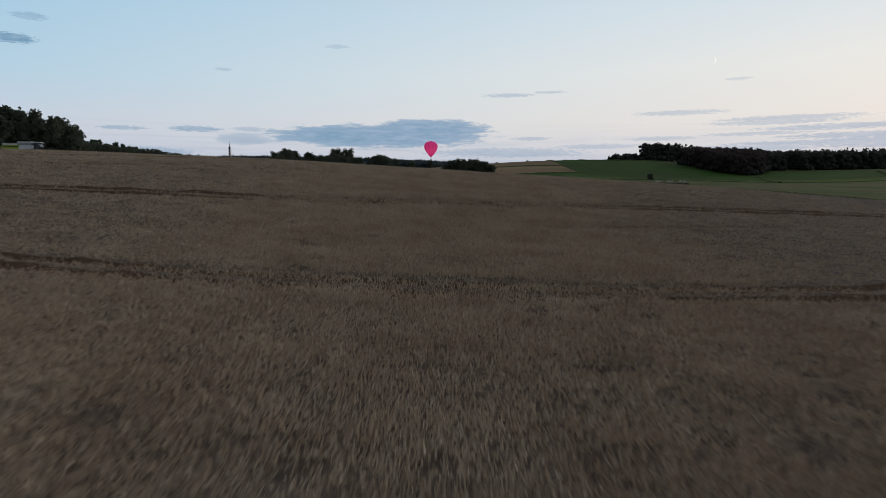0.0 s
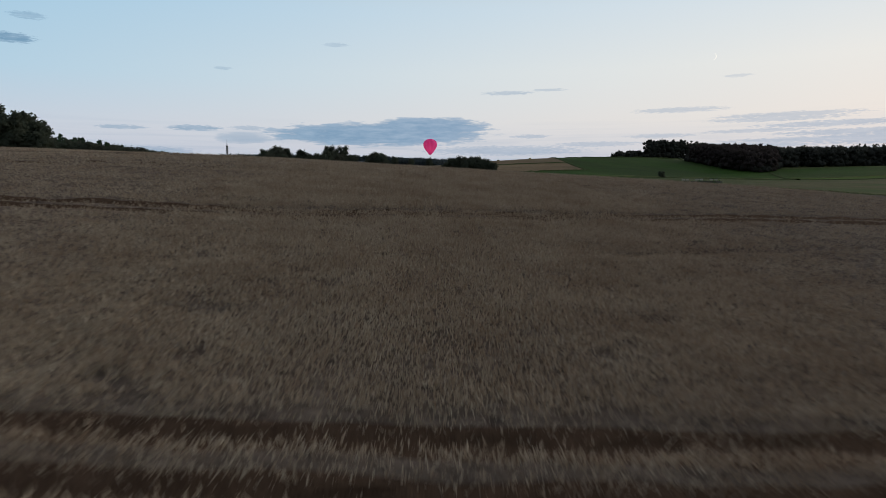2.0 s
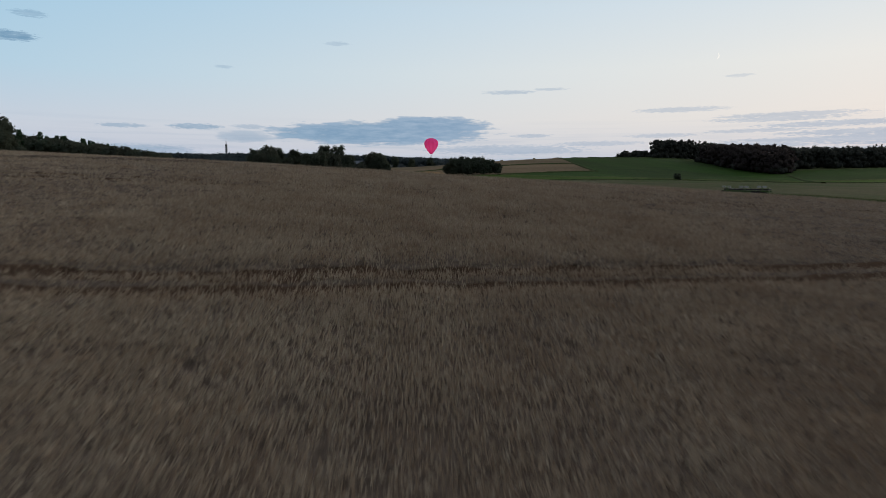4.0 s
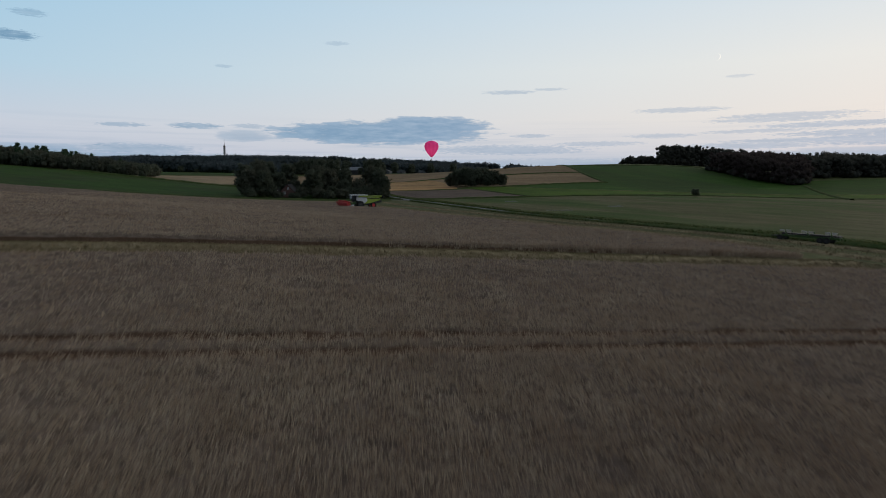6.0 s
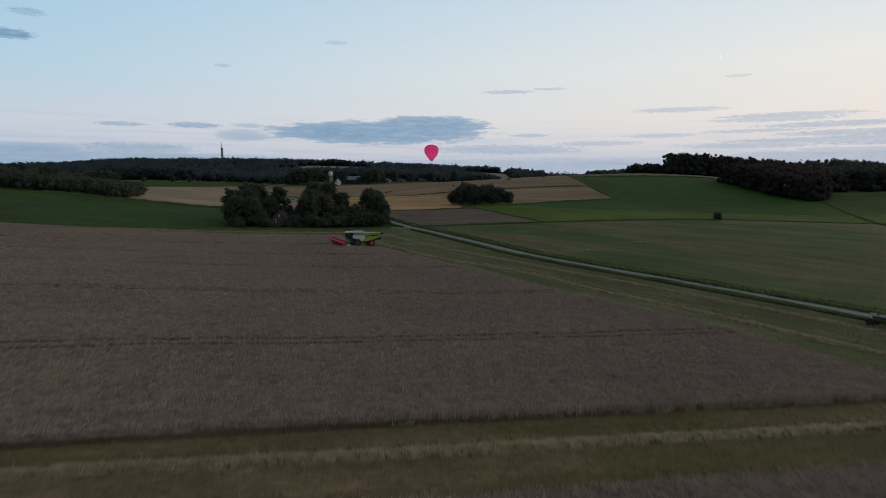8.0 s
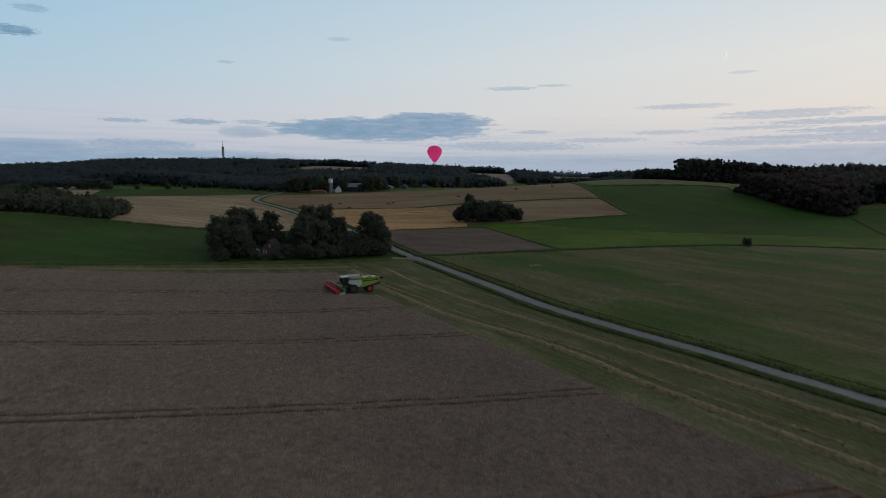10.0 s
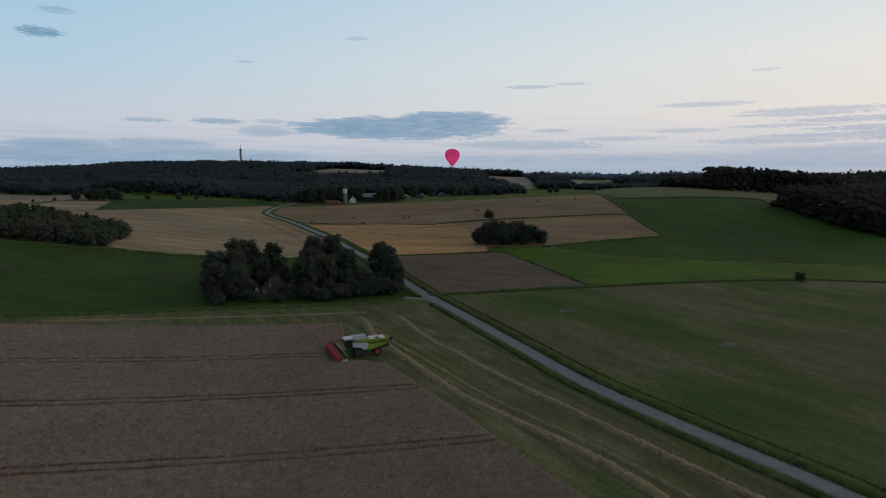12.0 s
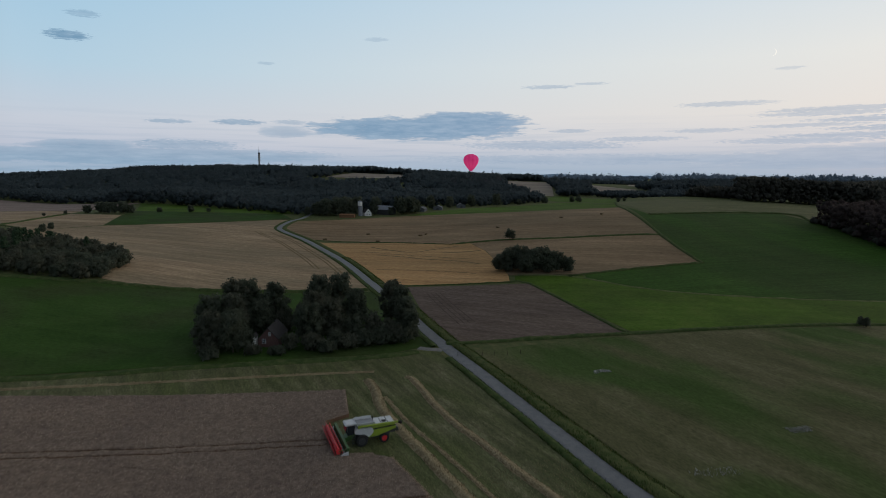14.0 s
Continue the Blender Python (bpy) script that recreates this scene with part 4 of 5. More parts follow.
def tree(name, height, radius, seed, mat, label, category="tree", clear=0.16, lobes=14, n_cards=2600, size=0.42, taper=0.5):
    """A trunk with limbs and a crown of many leaf clumps; its foot at the origin."""
    rng = np.random.default_rng(seed)
    top = new(name)
    bm = bmesh.new()
    fork = height * max(clear, 0.08) * 1.3
    r = 0.022 * height
    limb(bm, (0, 0, -0.3), (0.05 * r, 0, fork), r * 1.25, r * 0.85, 9)
    limb(bm, (0.05 * r, 0, fork), (0.3 * r, 0.4 * r, height * 0.8), r * 0.85, r * 0.2)
    for k in range(5):
        a, s = k * 2.4 + rng.uniform(), fork + (height * 0.45 - fork * 0.4) * k / 5
        limb(bm, (0, 0, s), (math.cos(a) * radius * 0.7, math.sin(a) * radius * 0.7, s + height * 0.25), r * 0.45, r * 0.1, 5)
    part("trunk", bm, M_bark, top)
    leafy("crown", [crown_arrays(rng, (0, 0, height * clear), radius, height * (1 - clear), lobes, n_cards, size, taper)], mat, top)
    return tagged(top, label, category)


def put(ob, x, y, turn=0, s=1.0, sink=0.0):
    ob.matrix_basis = pose(x, y, gz(x, y) - sink, 0, 0, turn) @ Matrix.Diagonal((s, s, s, 1))
    return ob


def another(ob, x, y, turn, s=1.0):
    c = copy_thing(ob, pose(x, y, gz(x, y), 0, 0, turn))
    c.scale = (s, s, s)
    return c


# trees round the brick house
LIME = "dark leafy lime tree beside the brick house"
for sd, (x, y, hgt, rad) in enumerate([
        (-74.5, 284, 13.6, 5.2), (-71.5, 287, 13.2, 4.6), (-64.5, 288, 12.8, 4.8), (-57, 293, 6.5, 4.0), (-52.5, 290, 15.2, 5.8), (-47, 294, 15.5, 5.8), (-32.5, 298, 13.0, 4.4), (-28.8, 292.5, 12.4, 4.2), (-41.5, 290, 11.5, 4.6),
        (-71.6, 262, 10.0, 4.5), (-66.0, 262.0, 9.8, 4.2), (-75.8, 272, 11.5, 4.9), (-71, 274, 11.8, 4.8), (-68.5, 268, 9.5, 4.4), (-65.5, 279, 9.0, 4.2), (-60.5, 284, 6.0, 3.6), (-67.5, 284, 8.0, 4.0), (-50.5, 273, 11.0, 4.6), (-45.5, 277.5, 11.5, 4.6), (-26.8, 285, 11.0, 4.0), (-24.8, 280.5, 8.6, 3.2), (-51, 281, 12.5, 4.6)]):
    t = tree("tree", hgt, rad, 61 + sd, M_leaf_ash if sd % 3 == 0 else M_leaf, LIME, clear=0.03, lobes=44, n_cards=4600, size=0.27)
    tagged(put(t, x, y, sd * 40), group="trees round the house")
for k, (x, y, hgt, rad) in enumerate([(-39.5, 277, 7.4, 3.6), (-34.5, 279, 8.0, 3.6), (-43, 271, 5.0, 3.0), (-30.5, 280, 6.0, 2.8), (-55.5, 263, 2.2, 2.2), (-61.0, 261.5, 2.6, 2.2), (-69, 256.0, 3.0, 2.4), (-48, 267.5, 4.6, 3.0), (-36, 273.5, 4.6, 3.0), (-53.5, 267.0, 4.4, 2.6), (-44, 266.5, 3.4, 2.8), (-39.5, 270.5, 4.2, 3.0), (-32, 275, 5.0, 3.0), (-28.5, 276.5, 5.4, 2.8), (-64.5, 266.5, 5.0, 2.6), (-70, 258, 3.6, 2.6), (-26, 276.5, 4.6, 2.4)]):
    tagged(put(tree("shrub", hgt, rad, 90 + k, M_leaf_ash if k % 2 else M_leaf, "dense dark garden shrub in front of the house", "shrub", clear=0.03, lobes=20, n_cards=1300, size=0.28), x, y, k * 50), group="garden shrubs")
# lone bush, thicket between the fields
put(tree("bush", 3.4, 1.7, 90, M_leaf, "lone dark bush on the field margin", "bush", clear=0.05, lobes=7, n_cards=900, size=0.25), 104.5, 300)
put(tree("bush", 6.0, 3.2, 91, M_leaf, "round dark bush between stubble fields", "bush", clear=0.04, lobes=8, n_cards=1200, size=0.35), 9.8, 450.5)
thick = tree("thicket_tree", 9.5, 5.2, 92, M_leaf, "dark low tree in a dense thicket", "tree", clear=0.0, lobes=34, n_cards=2600, size=0.36, taper=0.4)
put(thick, 5.5, 375, 0)
for k, (x, y, s) in enumerate([(10.5, 378, 1.12), (16, 374, 1.05), (20.5, 377, 1.05), (25.5, 373.5, 0.9), (30, 372, 0.68), (2.2, 377, 0.75), (13, 371, 0.85), (22, 370.5, 0.72), (8, 381, 1.0)]):
    another(thick, x, y, 70 * k + 20, s)["group"] = "thicket trees"
thick["group"] = "thicket trees"

# copse west of the meadow
copse_kinds = [tree("copse_tree", 11.0, 6.6, 101, M_leaf, "dark broadleaf tree at the copse edge", clear=0.0, lobes=16, n_cards=520, size=0.6, taper=0.3), tree("copse_tree", 12.5, 6.0, 102, M_leaf_ash, "tall olive tree in the copse", clear=0.0, lobes=16, n_cards=520, size=0.6, taper=0.4),
               tree("spruce", 13.5, 3.4, 103, M_needle, "dark pointed spruce in the copse", clear=0.0, lobes=18, n_cards=520, size=0.52, taper=0.97)]
rngc = np.random.default_rng(7)
spots = []
for _ in range(4000):
    u, v = rngc.uniform(), rngc.uniform()
    x = -137 - 112 * u
    y = 313 + 0.10 * (x + 137) + (40 + 22 * min(1, u * 3)) * v
    if all((x - a) ** 2 + (y - b) ** 2 > 4.4 ** 2 for a, b in spots) and x < -137 - 0.32 * max(0, y - 318):
        spots.append((x, y))
for k, (x, y) in enumerate(spots[:215]):
    src = copse_kinds[2 if k % 3 == 2 and x < -178 else k % 2]
    s = (0.46 if src is copse_kinds[2] else 0.42) + 0.18 * rngc.uniform() + 0.20 * min(1.0, max(0.0, (-x - 165) / 30))
    if k < 3:
        put(copse_kinds[k], x, y, 30 * k, s)
        copse_kinds[k]["group"] = "copse trees"
    else:
        another(src, x, y, 47 * k, s)["group"] = "copse trees"

# big trees on the crest at the west end of the wheat
big = tree("tree", 15.0, 6.5, 111, M_leaf, "large dark tree on the crest behind the wheat", clear=0.0, lobes=40, n_cards=3600, size=0.45)
put(big, -121, 184, 0, 0.95)
for k, (x, y, s) in enumerate([(-128, 186, 1.08), (-114.5, 185, 0.62), (-138, 184, 1.1), (-109.5, 186.5, 0.36), (-124, 194, 1.0), (-147, 180, 1.1), (-132, 178, 0.9), (-156, 186, 1.1), (-133.5, 187, 1.12), (-143, 187, 1.15), (-118, 190, 0.85), (-126, 182, 0.8)]):
    another(big, x, y, 80 * k + 10, s)["group"] = "crest trees"
big["group"] = "crest trees"

# scattered far trees
far_bush = tree("bush", 6, 3.6, 121, M_leaf, "distant dark bush in the fields", "bush", clear=0.0, lobes=18, n_cards=550, size=0.5)
put(far_bush, -300, 572, 0, 1.5)
for k, (x, y, s) in enumerate([(-306, 576, 1.4), (-293, 570, 1.5), (-286, 573, 1.6), (-312, 568, 1.1), (-279, 570, 1.2), (-324, 560, 0.5), (-330, 545, 0.4), (-262, 583, 0.7), (-240, 590, 1.0), (-228, 596, 0.6), (-200, 612, 0.6), (-268, 470, 0.7), (101, 780, 0.9), (96, 800, 1.1), (125, 702, 0.7), (131, 704, 0.5), (108, 830, 1.2), (-262, 455, 0.8), (66, 800, 1.2), (35, 765, 1.1)]):
    another(far_bush, x, y, 60 * k, s)


def woodland(name, outline, spacing, height, radius, n_cards, size, seed, mat, label, holes=(), lobes=5):
    """A wood as one mass of many separate crowns."""
    rng = np.random.default_rng(seed)
    P = np.array(outline, float)

    def inside(x, y, Q):
        r = np.zeros(len(x), bool)
        for (x0, y0), (x1, y1) in zip(Q, np.roll(Q, -1, 0)):
            hit = ((y0 > y) != (y1 > y)) & (x < (x1 - x0) * (y - y0) / (y1 - y0 + 1e-9) + x0)
            r ^= hit
        return r

    gx, gy = np.meshgrid(np.arange(P[:, 0].min(), P[:, 0].max(), spacing), np.arange(P[:, 1].min(), P[:, 1].max(), spacing))
    x = gx.ravel() + rng.uniform(-0.7, 0.7, gx.size) * spacing
    y = gy.ravel() + rng.uniform(-0.7, 0.7, gx.size) * spacing
    k = inside(x, y, P)
    for q in holes:
        k &= ~inside(x, y, np.array(q, float))
    x, y = x[k], y[k]
    z = ground_z(x, y)
    rim = np.full(len(x), 1e9)
    for (x0, y0), (x1, y1) in zip(P, np.roll(P, -1, 0)):
        u = np.clip(((x - x0) * (x1 - x0) + (y - y0) * (y1 - y0)) / ((x1 - x0) ** 2 + (y1 - y0) ** 2), 0, 1)
        rim = np.minimum(rim, np.hypot(x - x0 - u * (x1 - x0), y - y0 - u * (y1 - y0)))
    parts = []
    for a, b, c, edge in zip(x, y, z, rim):
        s = rng.uniform(0.94, 1.05) * (1 + 0.12 * math.sin(a / 31 + 1.7 * math.sin(b / 47)) * math.sin(b / 37) + (0.26 * math.sin(a / 58 + 1.3 * math.sin(b / 83)) * math.sin(b / 71 + a / 190) if spacing > 10 else 0))
        inner = edge > 1.3 * spacing
        parts.append(crown_arrays(rng, (a, b, c - 0.5), radius * rng.uniform(0.8, 1.4), height * s, lobes if inner else lobes + 4, int(n_cards * (0.75 if inner else 1.3)), size, rng.uniform(0.0, 0.2) if inner else rng.uniform(0.1, 0.4), core=0.74, low=0.6 if inner else 0.0, spread=(0.60, 1.05), reach=(0.3, 0.95), lobe=(0.36, 0.56) if inner else (0.32, 0.48), loose=1.3, inner=(OCT_V, OCT_F) if spacing > 10 else (ICO_V, ICO_F)))
    ob = leafy(name, parts, mat)
    return tagged(ob, label, "woodland", kind="stuff")


woodland("undergrowth", [(205, 512), (206, 470), (204, 434), (210, 411), (222, 417), (249, 460), (300, 464), (420, 477), (560, 560), (560, 575), (420, 492), (300, 478), (244, 474), (216, 436)], 6.5, 6.0, 4.8, 44, 0.6, 213, M_leaf_backlit, "dark undergrowth at the edge of the wood")
woodland("east_wood", [(204, 516), (203, 470), (200, 432), (208, 406), (223, 412), (250, 455), (266, 500), (240, 522)], 6.4, 17.0, 4.8, 200, 0.55, 201, M_copper, "brownish dark clump of trees jutting out of the wood", lobes=6)
woodland("east_wood", [(252, 458), (300, 462), (420, 475), (425, 520), (300, 506), (268, 502)], 7.4, 15.0, 5.0, 190, 0.6, 214, M_leaf_backlit, "dark dense broadleaf wood beside the green fields", lobes=6)
woodland("east_wood", [(221, 654), (292, 677), (345, 672), (362, 742), (262, 735), (234, 704)], 6.2, 22.5, 5.6, 150, 0.65, 215, M_leaf_backlit, "dark tall edge of the broadleaf wood behind the crop field", lobes=6)
woodland("east_wood", [(345, 512), (425, 522), (520, 600), (560, 900), (420, 980), (330, 950), (364, 744), (348, 670), (335, 610)], 15, 20.0, 10.6, 100, 1.0, 212, M_leaf_backlit, "dark inner part of the broadleaf wood")
woodland("east_wood", [(203, 738), (212, 712), (220, 690), (234, 706), (262, 737), (320, 900), (250, 860)], 9.0, 11.5, 6.5, 80, 0.7, 207, M_leaf_backlit, "dark low edge of the broadleaf wood")
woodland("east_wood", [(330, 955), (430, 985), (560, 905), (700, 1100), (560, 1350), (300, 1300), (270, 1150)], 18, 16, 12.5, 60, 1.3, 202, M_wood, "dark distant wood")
HOLES = [[(-345, 1200), (-150, 1200), (-135, 1500), (-315, 1510)], [(25, 1420), (152, 1415), (110, 960), (66, 985), (33, 1182)], [(205, 1350), (275, 1173), (215, 1010), (160, 1060)]]
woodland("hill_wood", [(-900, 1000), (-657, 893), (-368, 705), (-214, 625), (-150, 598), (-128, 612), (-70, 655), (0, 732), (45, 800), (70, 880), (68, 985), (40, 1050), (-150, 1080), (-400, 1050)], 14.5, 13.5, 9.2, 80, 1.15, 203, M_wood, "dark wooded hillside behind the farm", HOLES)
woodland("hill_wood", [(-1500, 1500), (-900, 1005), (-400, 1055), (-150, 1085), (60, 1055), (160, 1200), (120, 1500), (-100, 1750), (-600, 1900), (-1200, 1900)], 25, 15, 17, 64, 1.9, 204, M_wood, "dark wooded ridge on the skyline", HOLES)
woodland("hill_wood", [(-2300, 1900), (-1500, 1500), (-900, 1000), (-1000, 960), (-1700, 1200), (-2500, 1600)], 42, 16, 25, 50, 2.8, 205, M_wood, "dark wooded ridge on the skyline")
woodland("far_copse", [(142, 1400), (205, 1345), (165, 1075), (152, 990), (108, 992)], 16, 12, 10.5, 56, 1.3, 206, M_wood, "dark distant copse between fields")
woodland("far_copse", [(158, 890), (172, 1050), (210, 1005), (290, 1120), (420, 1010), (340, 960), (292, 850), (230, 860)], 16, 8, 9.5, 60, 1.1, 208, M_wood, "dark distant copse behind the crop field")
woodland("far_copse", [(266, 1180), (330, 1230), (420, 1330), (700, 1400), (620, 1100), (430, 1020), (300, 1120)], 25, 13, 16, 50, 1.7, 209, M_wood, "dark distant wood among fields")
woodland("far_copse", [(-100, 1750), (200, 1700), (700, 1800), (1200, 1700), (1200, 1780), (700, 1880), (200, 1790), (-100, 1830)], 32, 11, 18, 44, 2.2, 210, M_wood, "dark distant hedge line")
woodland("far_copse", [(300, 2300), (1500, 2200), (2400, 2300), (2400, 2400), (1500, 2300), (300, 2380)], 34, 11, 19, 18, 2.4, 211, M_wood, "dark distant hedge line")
# air haze over these woods is painted as a blue-grey colour
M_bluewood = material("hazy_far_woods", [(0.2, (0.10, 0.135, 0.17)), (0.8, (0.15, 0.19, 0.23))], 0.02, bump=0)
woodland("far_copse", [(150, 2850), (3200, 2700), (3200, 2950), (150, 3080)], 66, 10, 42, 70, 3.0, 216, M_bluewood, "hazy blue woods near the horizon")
# the far ridge that closes the view, haze painted into its pale blue
M_ridge = material("haze_tinted_hills", [(0.2, (0.24, 0.34, 0.45)), (0.8, (0.31, 0.41, 0.52))], 0.004, bump=0)
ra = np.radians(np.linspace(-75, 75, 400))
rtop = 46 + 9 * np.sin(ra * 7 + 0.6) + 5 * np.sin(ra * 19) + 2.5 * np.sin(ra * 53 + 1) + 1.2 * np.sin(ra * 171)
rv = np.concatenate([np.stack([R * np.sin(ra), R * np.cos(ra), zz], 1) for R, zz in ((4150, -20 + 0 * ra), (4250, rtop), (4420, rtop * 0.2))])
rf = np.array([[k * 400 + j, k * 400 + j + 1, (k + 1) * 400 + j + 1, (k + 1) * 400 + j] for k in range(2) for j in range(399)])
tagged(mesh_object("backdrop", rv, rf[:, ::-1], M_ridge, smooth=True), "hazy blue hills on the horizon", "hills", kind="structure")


# ---------- made things ----------
def box(bm, size, at, turn=(0, 0, 0), bevel=0.0):
    r = bmesh.ops.create_cube(bm, size=1, matrix=pose(*at, *turn) @ Matrix.Diagonal((*size, 1)))
    if bevel:
        es = list({e for v in r["verts"] for e in v.link_edges})
        bmesh.ops.bevel(bm, geom=es, offset=bevel, segments=2, affect="EDGES", profile=0.6)


def tube(bm, a, b, r0, r1=None, seg=12):
    limb(bm, a, b, r0, r0 if r1 is None else r1, seg)


def slab(bm, outline, y0, y1, bevel=0.0):
    """A side outline (x, z) given a width from y0 to y1."""
    a = [bm.verts.new((x, y0, z)) for x, z in outline]
    b = [bm.verts.new((x, y1, z)) for x, z in outline]
    n = len(a)
    fs = [bm.faces.new(a[::-1]), bm.faces.new(b)]
    for i in range(n):
        fs.append(bm.faces.new((a[i], a[(i + 1) % n], b[(i + 1) % n], b[i])))
    bmesh.ops.recalc_face_normals(bm, faces=fs)
    if bevel:
        bmesh.ops.bevel(bm, geom=list({e for f in fs for e in f.edges}), offset=bevel, segments=2, affect="EDGES", profile=0.6)


def made(name, fn, mat, parent, label=""):
    bm = bmesh.new()
    fn(bm)
    return part(name, bm, mat, parent, label)


M_lime = plain("lime_green_paint", (0.25, 0.33, 0.035), 0.4)
M_white = plain("white_paint", (0.5, 0.51, 0.51), 0.4)
M_dkgreen = plain("dark_green_paint", (0.05, 0.11, 0.03), 0.5)
M_red = plain("red_paint", (0.55, 0.03, 0.035), 0.45)
M_black = plain("black_rubber", (0.018, 0.018, 0.018), 0.8)
M_grey = plain("grey_metal", (0.24, 0.25, 0.26), 0.5, 0.3)
M_dark = plain("dark_machinery", (0.04, 0.04, 0.042), 0.6)
M_glass = plain("tinted_glass", (0.02, 0.025, 0.03), 0.08)
M_concrete = material("concrete", [(0.2, (0.24, 0.235, 0.22)), (0.8, (0.38, 0.37, 0.35))], 0.6, bump=0.3)
M_brick = material("red_brick", [(0.2, (0.085, 0.05, 0.045)), (0.8, (0.145, 0.085, 0.075))], 2.5, bump=0.5, bump_scale=9)
M_tile = material("dark_roof_tiles", [(0.2, (0.035, 0.032, 0.032)), (0.8, (0.075, 0.07, 0.068))], 2.5, bump=0.6, bump_scale=8)
M_sheet = material("grey_sheet_roof", [(0.2, (0.075, 0.082, 0.09)), (0.8, (0.13, 0.138, 0.145))], 0.8, rough=0.6, bump=0.4, bump_scale=4, stretch=(1, 0.1, 1))
M_palesheet = material("pale_sheet_roof", [(0.2, (0.17, 0.18, 0.20)), (0.8, (0.26, 0.27, 0.29))], 0.8, rough=0.6, bump=0.4, bump_scale=4)
M_render = material("white_render", [(0.2, (0.55, 0.54, 0.51)), (0.8, (0.74, 0.73, 0.70))], 0.9, bump=0.2)
M_terracotta = material("orange_brown_cladding", [(0.2, (0.15, 0.08, 0.045)), (0.8, (0.23, 0.125, 0.07))], 0.9, bump=0.3)
M_cloth = material("pink_balloon_cloth", [(0.2, (0.95, 0.13, 0.46)), (0.8, (0.98, 0.18, 0.55))], 0.15, rough=0.55, bump=0.15, bump_scale=0.5, thin=0.65)
M_cloth2 = material("deep_pink_balloon_cloth", [(0.2, (0.92, 0.11, 0.42)), (0.8, (0.96, 0.15, 0.50))], 0.15, rough=0.55, bump=0.15, bump_scale=0.5, thin=0.65)
M_wicker = material("wicker", [(0.2, (0.12, 0.07, 0.035)), (0.8, (0.22, 0.14, 0.07))], 9, bump=0.8, bump_scale=30)


def wheel(x, y, r, w, parent, rim_mat):
    tyre = bmesh.new()
    prof = [(0.62, 0.5), (0.86, 0.5), (0.97, 0.40), (1.0, 0.2), (1.0, -0.2), (0.97, -0.40), (0.86, -0.5), (0.62, -0.5)]
    n = 28
    rings = [[tyre.verts.new((x + math.cos(2 * math.pi * k / n) * q * r, y + s * w, r + math.sin(2 * math.pi * k / n) * q * r)) for q, s in prof] for k in range(n)]
    for k in range(n):
        for j in range(len(prof)):
            tyre.faces.new((rings[k][j], rings[k][(j + 1) % len(prof)], rings[(k + 1) % n][(j + 1) % len(prof)], rings[(k + 1) % n][j]))
    for k in range(0, n):
        for sgn in (-1, 1):
            a = 2 * math.pi * (k + 0.25 * sgn) / n
            box(tyre, (0.06 * r + 0.03, w * 0.42, 0.08), (x + math.cos(a) * r * 1.0, y + sgn * w * 0.22, r + math.sin(a) * r * 1.0), (0, 90 - math.degrees(a) + 90, sgn * 24))
    bmesh.ops.recalc_face_normals(tyre, faces=tyre.faces)
    t = part("wheel", tyre, M_black, parent, "black lugged rubber tyre")

    def rim(bm):
        tube(bm, (x, y - w * 0.42, r), (x, y + w * 0.42, r), r * 0.62, seg=20)
        tube(bm, (x, y - w * 0.5, r), (x, y + w * 0.5, r), r * 0.22, seg=12)
    made("rim", rim, rim_mat, t, "red painted wheel rim" if rim_mat == M_red else "dark wheel rim")


